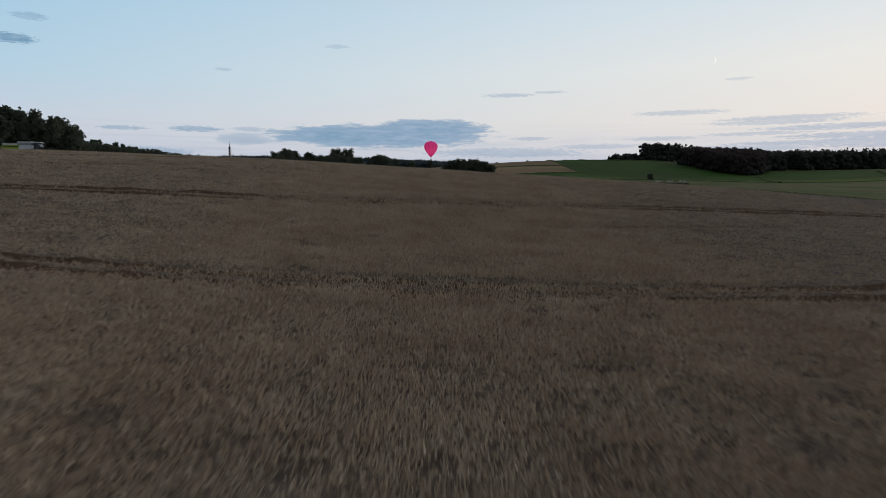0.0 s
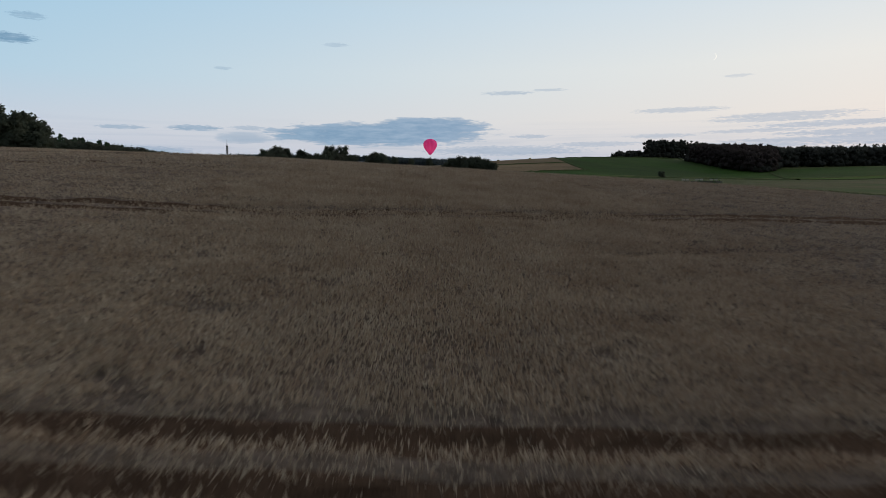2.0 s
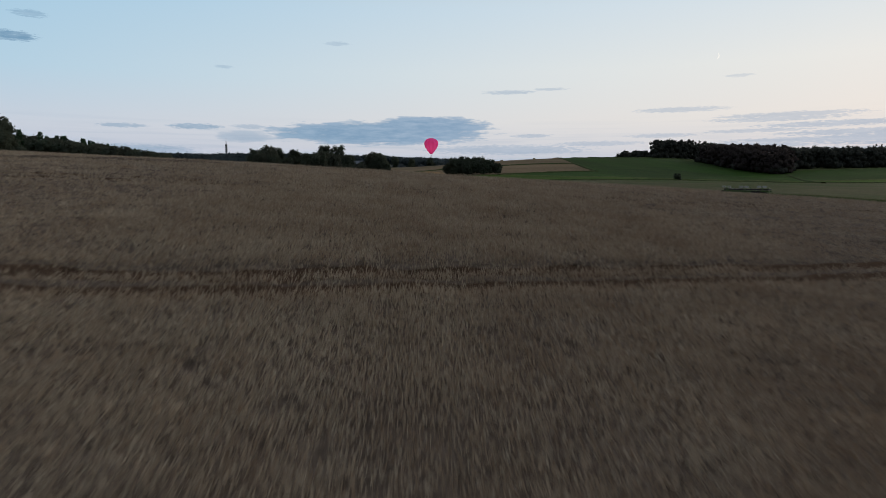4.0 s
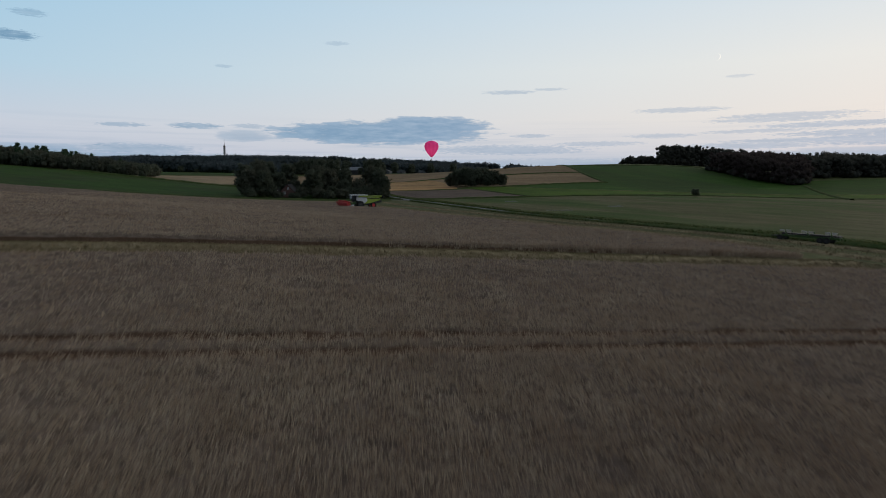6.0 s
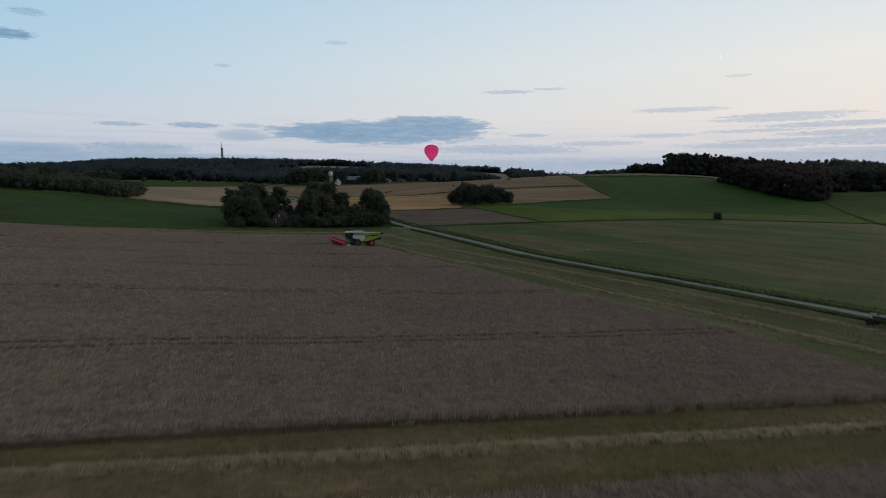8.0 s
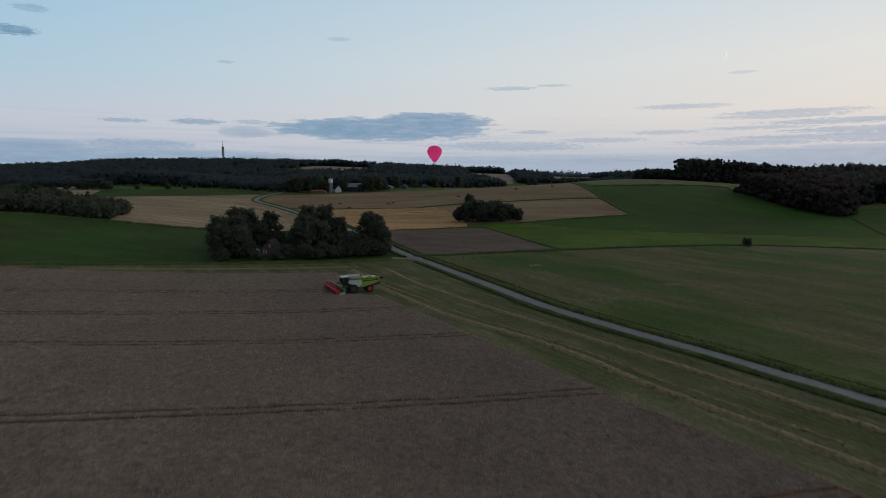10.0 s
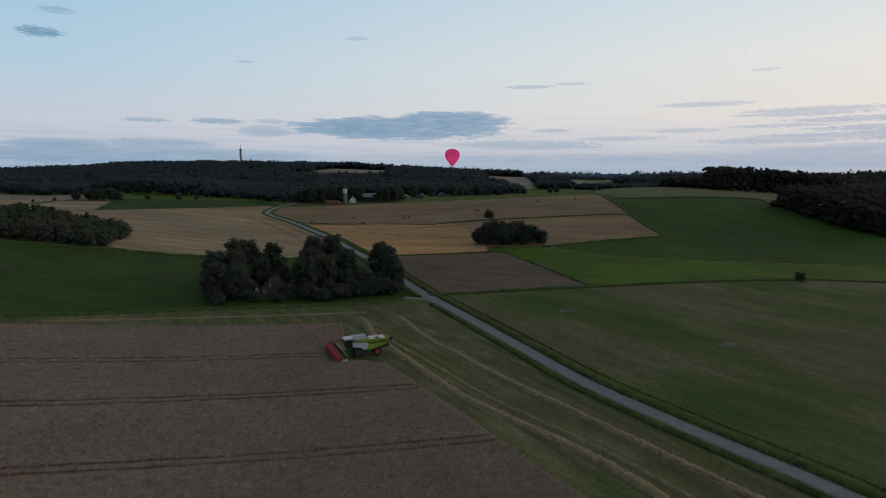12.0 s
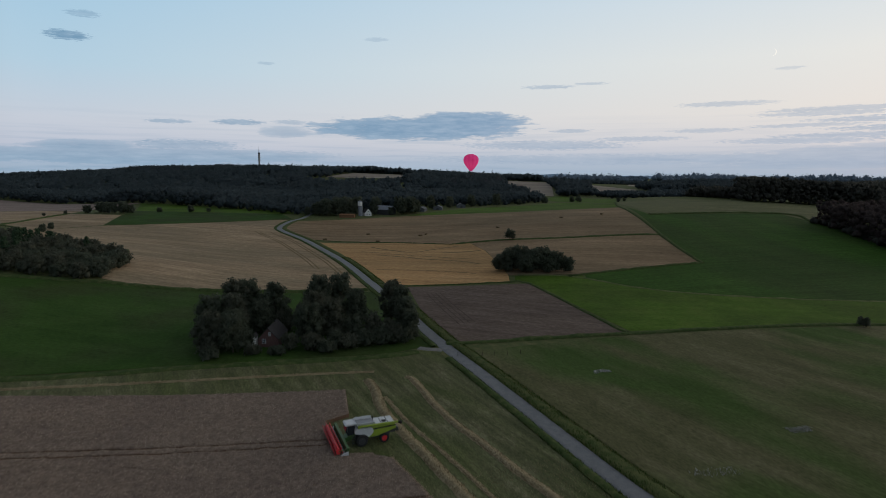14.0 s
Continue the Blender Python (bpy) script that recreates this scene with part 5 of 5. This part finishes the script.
def combine_harvester(label, with_header=True):
    """Runs along +x; its foot is under the front axle."""
    top = new("combine_harvester")
    made("body", lambda bm: (slab(bm, [(-1.2, 1.25), (-2.7, 1.30), (-4.3, 1.72), (-5.9, 2.22), (-6.05, 2.62), (-1.7, 2.42)], -1.45, 1.45, 0.05), slab(bm, [(-1.8, 2.66), (-5.9, 2.84), (-5.6, 3.04), (-1.7, 3.0)], -1.45, 1.45, 0.04)), M_lime, top, "lime green bodywork")
    made("side_panel", lambda bm: (slab(bm, [(0.2, 1.95), (-0.6, 1.85), (-1.25, 1.35), (-1.7, 1.65), (-2.1, 2.2), (-1.85, 2.9), (1.0, 3.0), (1.15, 2.25)], -1.52, 1.52, 0.06)), M_white, top, "white front side panels")
    made("chassis", lambda bm: (box(bm, (5.6, 1.5, 0.5), (-2.2, 0, 1.0)), box(bm, (5.0, 2.7, 1.3), (-2.4, 0, 2.1)), box(bm, (0.4, 2.9, 0.4), (0, 0, 0.95)), box(bm, (0.3, 2.4, 0.3), (-3.9, 0, 0.7)), box(bm, (1.2, 1.9, 0.8), (-5.3, 0, 1.75))), M_dark, top)
    made("stripe", lambda bm: slab(bm, [(-1.75, 2.45), (-6.0, 2.64), (-5.9, 2.82), (-1.8, 2.64)], -1.43, 1.43), M_black, top, "black ventilation stripe")
    made("grain_tank", lambda bm: (slab(bm, [(-2.2, 2.98), (-2.4, 3.42), (0.75, 3.45), (0.6, 2.98)], -1.4, 1.4, 0.04), box(bm, (2.6, 2.3, 0.06), (-0.85, 0, 3.40))), M_grey, top, "grey grain tank cover")
    for s in (-1, 1):
        made("tank_flap", lambda bm: box(bm, (2.9, 0.08, 0.46), (-0.85, s * 1.36, 3.62), (s * -24, 0, 0), 0.02), M_white, top, "white grain tank flap")
    made("tank_flap", lambda bm: box(bm, (0.08, 2.5, 0.5), (0.72, 0, 3.66), (0, 20, 0), 0.02), M_white, top, "white grain tank flap")
    made("engine_hood", lambda bm: [box(bm, (1.0, 2.6, 0.34), (-2.95 - 1.12 * k, 0, 3.18), (0, 0, 0), 0.06) for k in range(3)], M_white, top, "white engine hood panels")
    made("grille", lambda bm: (box(bm, (3.2, 2.3, 0.3), (-4.0, 0, 3.13)), box(bm, (0.7, 0.9, 0.05), (-4.07, 0.5, 3.37))), M_black, top)
    made("exhaust", lambda bm: tube(bm, (-2.5, -0.9, 3.2), (-2.5, -0.9, 3.9), 0.09), M_dark, top)
    cab = made("cab", lambda bm: slab(bm, [(0.95, 1.9), (0.95, 3.55), (2.25, 3.5), (2.55, 2.6), (2.2, 1.85)], -0.95, 0.95, 0.06), M_glass, top, "dark glazed driver's cab")
    made("cab_roof", lambda bm: slab(bm, [(0.75, 3.55), (0.8, 3.80), (2.35, 3.78), (2.65, 3.62), (2.5, 3.53)], -1.1, 1.1, 0.05), M_white, cab, "white cab roof")
    for s in (-1, 1):
        made("work_light", lambda bm: box(bm, (0.1, 0.3, 0.14), (2.62, s * 0.7, 3.66), (0, 0, 0), 0.02), M_grey, cab)
        made("mirror", lambda bm: (box(bm, (0.06, 0.22, 0.45), (2.35, s * 1.45, 3.0), (0, 0, 0), 0.02), tube(bm, (2.2, s * 0.95, 3.4), (2.35, s * 1.45, 3.2), 0.025)), M_dark, cab)
    made("auger", lambda bm: (tube(bm, (0.35, 1.55, 3.35), (-6.3, 1.62, 3.30), 0.20), tube(bm, (0.35, 1.55, 3.35), (0.35, 1.2, 2.9), 0.22)), M_lime, top, "lime green unloading auger tube")
    made("auger_spout", lambda bm: (tube(bm, (-6.25, 1.62, 3.30), (-6.75, 1.62, 3.22), 0.22, 0.26), tube(bm, (-6.7, 1.62, 3.25), (-6.8, 1.62, 2.95), 0.24)), M_black, top, "black rubber auger spout")
    made("straw_hood", lambda bm: slab(bm, [(-5.7, 1.75), (-5.95, 2.35), (-6.45, 2.1), (-6.5, 1.55), (-6.1, 1.5)], -1.2, 1.2, 0.05), M_dark, top, "dark straw spreader hood")
    made("ladder", lambda bm: [box(bm, (0.5, 0.25, 0.04), (1.3, 1.55, 0.6 + 0.3 * k)) for k in range(5)] + [box(bm, (0.04, 0.04, 1.9), (1.05 + 0.5 * k, 1.65, 1.3)) for k in range(2)], M_dark, top)
    for s in (-1, 1):
        wheel(0, s * 1.55, 0.98, 0.78, top, M_dark)
        wheel(-3.9, s * 1.35, 0.78, 0.52, top, M_red)
    made("feeder_house", lambda bm: slab(bm, [(1.0, 1.25), (1.0, 1.95), (3.1, 1.25), (3.1, 0.45)], -0.75, 0.75, 0.04), M_dkgreen, top, "dark green feeder house")
    if with_header:
        hd = made("header", lambda bm: (slab(bm, [(2.9, 0.25), (2.85, 1.6), (3.2, 1.68), (3.35, 0.6), (4.5, 0.22), (4.5, 0.12)], -5.2, 5.2), box(bm, (0.45, 10.4, 0.3), (3.05, 0, 1.62), (0, 0, 0), 0.05)), M_dkgreen, top, "wide green cutting header")
        made("intake_auger", lambda bm: tube(bm, (3.65, -5.1, 0.72), (3.65, 5.1, 0.72), 0.28), M_grey, hd)
        for s in (-1, 1):
            made("divider", lambda bm: slab(bm, [(3.0, 0.15), (3.0, 1.25), (3.9, 0.95), (5.5, 0.22), (5.5, 0.12)], s * 5.2 - 0.09, s * 5.2 + 0.09, 0.03), M_white, hd, "white crop divider")
            made("reel_arm", lambda bm: tube(bm, (3.1, s * 5.0, 1.55), (4.55, s * 5.0, 1.35), 0.09), M_dkgreen, hd)

        def reel(bm):
            tube(bm, (4.55, -5.0, 1.35), (4.55, 5.0, 1.35), 0.42)
            for k in range(6):
                a = k * math.pi / 3 + 0.3
                bx, bz = 4.55 + 0.72 * math.cos(a), 1.35 + 0.72 * math.sin(a)
                tube(bm, (bx, -5.0, bz), (bx, 5.0, bz), 0.055, seg=6)
                box(bm, (0.05, 9.9, 0.62), (bx, 0, bz - 0.1), (0, 20, 0))
                for j in range(5):
                    tube(bm, (4.55, -4.95 + 2.475 * j, 1.30), (bx, -4.95 + 2.475 * j, bz), 0.035, seg=5)
        made("reel", reel, M_red, hd, "bright red pickup reel")
    return tagged(top, label, "combine harvester")


combine = combine_harvester("lime green and white combine harvester with red reel cutting wheat")
combine.matrix_basis = pose(-26.2, 219.6, gz(-26.2, 219.6) + 0.06, 0, 0, 205)
second = combine_harvester("lime green and white combine harvester parked behind the crest", False)
second.matrix_basis = pose(-101.5, 147.5, gz(-101.5, 147.5) - 0.15, 0, 0, 10)


def balloon():
    top = new("hot_air_balloon")
    prof = [(1.1, 2.6), (1.8, 3.4), (3.4, 5.2), (5.6, 7.9), (7.6, 10.8), (9.1, 13.8), (9.75, 16.6), (9.6, 19.2), (8.6, 21.5), (6.8, 23.3), (4.4, 24.5), (1.8, 25.1), (0.0, 25.25)]
    gores, sub = 20, 4
    bms = [bmesh.new(), bmesh.new()]
    for g in range(gores):
        bm = bms[g % 2]
        cols = []
        for k in range(sub + 1):
            u = k / sub
            a = 2 * math.pi * (g + u) / gores
            cols.append([bm.verts.new((math.cos(a) * r * (1 + 0.025 * math.sin(math.pi * u)), math.sin(a) * r * (1 + 0.025 * math.sin(math.pi * u)), z)) for r, z in prof])
        for k in range(sub):
            for j in range(len(prof) - 1):
                f = bm.faces.new((cols[k][j], cols[k + 1][j], cols[k + 1][j + 1], cols[k][j + 1]))
                f.smooth = True
    for bm, mt, nm in zip(bms, (M_cloth, M_cloth2), ("envelope", "envelope_gores")):
        bmesh.ops.remove_doubles(bm, verts=bm.verts, dist=0.001)
        part(nm, bm, mt, top, "bright pink envelope cloth")

    def basket(bm):
        box(bm, (1.7, 1.4, 1.15), (0, 0, -1.4), (0, 0, 0), 0.12)
        box(bm, (1.85, 1.55, 0.12), (0, 0, -0.8), (0, 0, 0), 0.04)
    made("basket", basket, M_wicker, top, "small wicker basket")
    made("burner", lambda bm: (box(bm, (0.8, 0.6, 0.2), (0, 0, 0.9)), tube(bm, (0, 0, 0.9), (0, 0, 1.5), 0.22)), M_grey, top)
    for sx in (-1, 1):
        for sy in (-1, 1):
            made("cable", lambda bm: tube(bm, (sx * 0.8, sy * 0.65, -0.9), (sx * 0.75, sy * 0.7, 2.7), 0.035, seg=5), M_dark, top)
    return tagged(top, "bright pink hot air balloon floating over the hills", "hot air balloon")


balloon().matrix_basis = pose(-24.4, 1210, 56.0, 0, 0, 9) @ Matrix.Diagonal((1.38, 1.38, 1.38, 1))
# lamp added halfway up inside the envelope to brighten the balloon's cloth
fill_lamp = new("envelope_fill_lamp", bpy.data.lights.new("envelope_fill_lamp", "POINT"))
fill_lamp.data.energy, fill_lamp.data.color, fill_lamp.data.shadow_soft_size = 1900, (1.0, 0.80, 0.62), 0.5
fill_lamp.matrix_world = pose(-24.4, 1210, 56.0 + 19.0)


def mast():
    top = new("radio_tower")
    g = gz(-670, 1879)
    hgt = 137 - g
    made("shaft", lambda bm: tube(bm, (0, 0, -2), (0, 0, hgt * 0.74), 2.9, 2.3, 16), M_concrete, top, "grey concrete tower shaft")
    for k, f in enumerate((0.52, 0.60, 0.67)):
        made("platform", lambda bm: (tube(bm, (0, 0, hgt * f), (0, 0, hgt * f + 1.2), 5.6 - 0.5 * k, seg=18), tube(bm, (0, 0, hgt * f + 1.2), (0, 0, hgt * f + 3.0), 3.7, seg=14)), M_grey, top, "round antenna platform")
    made("cabin", lambda bm: tube(bm, (0, 0, hgt * 0.735), (0, 0, hgt * 0.79), 3.4, seg=16), M_dark, top)
    made("antenna", lambda bm: (tube(bm, (0, 0, hgt * 0.78), (0, 0, hgt * 0.9), 1.0, 0.8, 8), tube(bm, (0, 0, hgt * 0.9), (0, 0, hgt), 0.5, 0.3, 6)), M_grey, top)
    top.matrix_basis = pose(-670, 1879, g)
    return tagged(top, "tall concrete radio tower on the wooded ridge", "tower")


mast()


def building(name, w, d, wall, ridge, wall_mat, roof_mat, label, category, windows=(), door=None, over=0.35):
    """A gabled building: gable end to -y, foot at the origin."""
    top = new(name)

    def shell(bm):
        pr = [(-w / 2, -0.5), (w / 2, -0.5), (w / 2, wall), (0, ridge - 0.12), (-w / 2, wall)]
        slab(bm, pr, -d / 2, d / 2)
    made("wall", shell, wall_mat, top)
    slope = math.atan2(ridge - wall, w / 2)
    length = math.hypot(w / 2, ridge - wall) + over

    def roof(bm):
        for s in (-1, 1):
            cx, cz = s * (w / 2 + over * math.cos(slope)) / 2, (ridge + wall - over * math.sin(slope)) / 2 + 0.06
            box(bm, (length, d + 2 * over, 0.14), (cx, 0, cz), (0, s * math.degrees(slope), 0))
        box(bm, (0.3, d + 2 * over, 0.16), (0, 0, ridge + 0.08))
    made("roof", roof, roof_mat, top)
    for x, z, ww, hh in windows:
        win = made("window", lambda bm: box(bm, (ww, 0.08, hh), (x, -d / 2 - 0.02, z)), M_glass, top, "white framed window")

        def fr(bm):
            for s in (-1, 0, 1):
                box(bm, (0.09, 0.12, hh + 0.09), (x + s * ww / 2, -d / 2 - 0.04, z))
            for s in (-1, 0, 1):
                box(bm, (ww + 0.09, 0.12, 0.09), (x, -d / 2 - 0.04, z + s * hh / 2))
        made("window_frame", fr, M_white, win, "white window frame")
    if door:
        x, ww, hh = door
        made("door", lambda bm: box(bm, (ww, 0.1, hh), (x, -d / 2 - 0.03, hh / 2)), M_dark, top)
    return tagged(top, label, category)


house = building("house", 6.2, 11.0, 2.7, 6.0, M_brick, M_tile, "red brick farmhouse with white windows among trees", "house", [(-1.3, 2.0, 1.1, 1.3), (0.45, 4.2, 0.6, 1.1)])
made("chimney", lambda bm: box(bm, (0.5, 0.5, 0.9), (0, 2.5, 6.2)), M_dark, house)
put(house, -59.6, 272.2, 4, 0.82)
annex = building("garden_shed", 1.1, 2.4, 3.0, 3.8, M_render, M_tile, "narrow white rendered shed beside the house", "shed")
put(annex, -63.0, 268.4, 4, 0.85)
# farmstead below the wooded hill
put(building("barn", 8, 15, 4.0, 7.0, M_dark, M_palesheet, "dark barn with a pale sheet roof", "barn"), -84, 606, 62)
put(building("brick_stable", 7, 19, 3.2, 4.6, M_terracotta, M_terracotta, "low orange brown stable with a flat gable", "stable"), -110, 582, 88, 0.62)
put(building("farmhouse", 7.5, 12, 3.5, 8.0, M_render, M_tile, "white farmhouse with a steep dark roof", "house", [(-1.5, 1.6, 1.0, 1.2), (1.5, 1.6, 1.0, 1.2), (0, 4.8, 0.9, 1.0)]), -97.5, 597, 25, 0.7)
for x, y, tr in ((-57, 634, 55), (-44, 650, 62), (-25, 687, 70)):
    tagged(put(building("farm_shed", 11, 17, 3.4, 5.8, M_sheet, M_sheet, "grey sheet-clad farm shed", "shed", door=(0, 3.0, 2.8)), x, y, tr - 62, 0.68), group="farm sheds")
put(building("house", 8, 11, 3.2, 8.0, M_render, M_tile, "small white house in the hillside woods", "house"), -215, 1200, 20)
silo = new("silo")
made("shaft", lambda bm: (tube(bm, (0, 0, -0.5), (0, 0, 8.4), 1.45, seg=24), [tube(bm, (0, 0, 1.4 * k), (0, 0, 1.4 * k + 0.15), 1.52, seg=24) for k in range(1, 6)]), M_palesheet, silo, "grey concrete silo shaft")
made("tank", lambda bm: (tube(bm, (0, 0, 8.9), (0, 0, 11.8), 1.95, seg=24), tube(bm, (0, 0, 8.4), (0, 0, 8.9), 1.45, 1.95, 24)), M_render, silo, "white drum on top of the silo")
made("cap", lambda bm: tube(bm, (0, 0, 11.8), (0, 0, 12.9), 2.0, 0.5, 24), M_grey, silo)
made("chute", lambda bm: box(bm, (0.7, 0.7, 10.5), (1.7, 0, 5.2)), M_grey, silo)
put(tagged(silo, "tall white concrete silo at the farmstead", "silo"), -102.0, 592, 0, 0.95)
farm_tree = tree("tree", 12, 5.0, 131, M_leaf, "dark tree around the farmstead", clear=0.02, lobes=22, n_cards=800, size=0.65)
put(farm_tree, -125, 596, 0)
for k, (x, y, s) in enumerate([(-133, 600, 1.0), (-140, 597, 0.8), (-118, 601, 0.9), (-92, 613, 1.0), (-71, 618, 1.0), (-66, 628, 1.1), (-76, 630, 1.1), (-108, 612, 1.2), (-120, 612, 1.2), (-96, 625, 1.1), (-36, 690, 0.9), (-52, 670, 1.0), (-15, 700, 1.0), (10, 722, 1.1), (-144, 590, 0.6), (-92, 600, 0.75), (-79, 600, 0.55), (-72, 610, 0.9), (-63, 622, 0.9), (-108, 600, 0.8), (-50, 655, 0.7), (-35, 672, 0.8), (-130, 590, 0.9), (-116, 594, 0.8), (-128, 588, 1.2), (-121, 592, 1.25), (-113, 598, 1.2), (-135, 591, 0.95), (-70, 603, 1.15), (-64, 608, 1.2), (-60, 614, 0.95)]):
    another(farm_tree, x, y, 55 * k, s)["group"] = "farmstead trees"
farm_tree["group"] = "farmstead trees"


def header_trailer():
    """Long low trailer along +x."""
    top = new("header_trailer")
    made("frame", lambda bm: (box(bm, (8.7, 0.22, 0.26), (-0.5, 0.35, 0.75)), box(bm, (8.7, 0.22, 0.26), (-0.5, -0.35, 0.75)), [box(bm, (0.15, 0.9, 0.15), (-4.6 + 1.15 * k, 0, 0.75)) for k in range(8)]), M_dkgreen, top, "dark green trailer frame")
    made("drawbar", lambda bm: (tube(bm, (3.7, 0.3, 0.7), (5.4, 0, 0.55), 0.07), tube(bm, (3.7, -0.3, 0.7), (5.4, 0, 0.55), 0.07)), M_dark, top)
    for x in (-3.2, -2.3, 3.6):
        for s in (-1, 1):
            wheel(x, s * 0.85, 0.42, 0.26, top, M_dark)
    for x in (-3.9, -0.6, 2.7):
        cr = made("cradle", lambda bm: (box(bm, (0.12, 1.9, 0.12), (x, 0, 1.0)), box(bm, (0.12, 0.12, 0.5), (x, 0.9, 1.2)), box(bm, (0.12, 0.12, 0.5), (x, -0.9, 1.2)), box(bm, (1.9, 0.06, 0.06), (x, 0.98, 1.42))), M_dkgreen, top)
        for s in (-0.5, 0.5):
            made("marker_board", lambda bm: box(bm, (0.72, 0.06, 0.30), (x + s, 1.03, 1.55), (-12, 0, 0), 0.02), M_render, cr, "white marker board")
    made("cutter_bar", lambda bm: slab(bm, [(-4.7, 0.95), (3.6, 0.95), (3.6, 1.2), (-4.7, 1.2)], -0.5, 0.4, 0.03), M_dark, top, "dark stored cutter bar")
    return tagged(top, "long dark green header trailer parked beside the lane", "trailer")


header_trailer().matrix_basis = pose(53.1, 138.8, gz(53.1, 138.8) + 0.08, 0, 0, 121)

# bales on the upper stubble
M_bale = material("weathered_straw", [(0.2, (0.10, 0.075, 0.043)), (0.8, (0.18, 0.135, 0.08))], 2.0, bump=0.8, bump_scale=14)
bale_bm = bmesh.new()
box(bale_bm, (2.3, 1.2, 0.9), (0, 0, 0.5), (0, 0, 0), 0.12)
bale = part("straw_bale", bale_bm, M_bale)
tagged(bale, "weathered square straw bale on the stubble", "bale", "bales on the stubble")
put(bale, -101.7, 482, 20)
for k, (x, y) in enumerate([(-67, 472), (-43, 486), (-40, 490), (4.5, 495), (47, 520), (-78, 500), (75, 530)]):
    another(bale, x, y, 40 * k)

# fence posts at the corner of the weedy field
post_bm = bmesh.new()
tube(post_bm, (0, 0, -0.3), (0, 0, 1.15), 0.07, 0.055, 8)
post = tagged(part("fence_post", post_bm, M_bark), "weathered wooden fence post in the grass", "fence post", "fence posts")
put(post, -8.5, 267.5)
for x, y in ((-5.5, 267.9), (-2.4, 268.4), (0.8, 269), (4.0, 269.8), (-11.5, 267.2)):
    another(post, x, y, 15)


def turbine(x, y, hgt, turn):
    top = new("wind_turbine")
    made("pole", lambda bm: tube(bm, (0, 0, -1), (0, 0, hgt), hgt * 0.035, hgt * 0.02, 10), M_white, top)
    made("nacelle", lambda bm: box(bm, (hgt * 0.05, hgt * 0.14, hgt * 0.05), (0, 0, hgt), (0, 0, 0), hgt * 0.01), M_white, top)
    for k in range(3):
        a = k * 2 * math.pi / 3 + turn
        made("blade", lambda bm: tube(bm, (0, -hgt * 0.08, hgt), (math.sin(a) * hgt * 0.5, -hgt * 0.08, hgt + math.cos(a) * hgt * 0.5), hgt * 0.02, hgt * 0.004, 6), M_white, top)
    top.matrix_basis = pose(x, y, gz(x, y))
    tagged(top, "small white wind turbine far off on the horizon", "wind turbine", "distant turbines")


turbine(420, 3150, 34, 0.4)
turbine(170, 2900, 24, 1.1)


def crescent():
    """The young moon, thin and pale, very far off."""
    bm = bmesh.new()
    n, R = 24, 22.0
    outer = [(R * math.cos(a), R * math.sin(a)) for a in np.linspace(-1.45, 1.45, n)]
    inner = [(R * 0.72 * math.cos(a) + 0 * R, R * math.sin(a)) for a in np.linspace(-1.45, 1.45, n)]
    vo, vi = [bm.verts.new((x, 0, z)) for x, z in outer], [bm.verts.new((x, 0, z)) for x, z in inner]
    for k in range(n - 1):
        bm.faces.new((vi[k], vo[k], vo[k + 1], vi[k + 1]))
    m = bpy.data.materials.new("moonlight")
    m.use_nodes = True
    p = m.node_tree.nodes["Principled BSDF"]
    p.inputs["Emission Color"].default_value, p.inputs["Emission Strength"].default_value = (1.0, 0.97, 0.9, 1), 0.95
    p.inputs["Base Color"].default_value = (0, 0, 0, 1)
    ob = part("moon", bm, m)
    a, e, d = radians(23.9), radians(10.35), 4300
    ob.matrix_basis = pose(d * math.sin(a) * math.cos(e), d * math.cos(a) * math.cos(e), 8 + d * math.sin(e), 0, 8, -23.9)
    tagged(ob, "thin pale crescent moon in the dusk sky", "moon", kind="structure")


crescent()
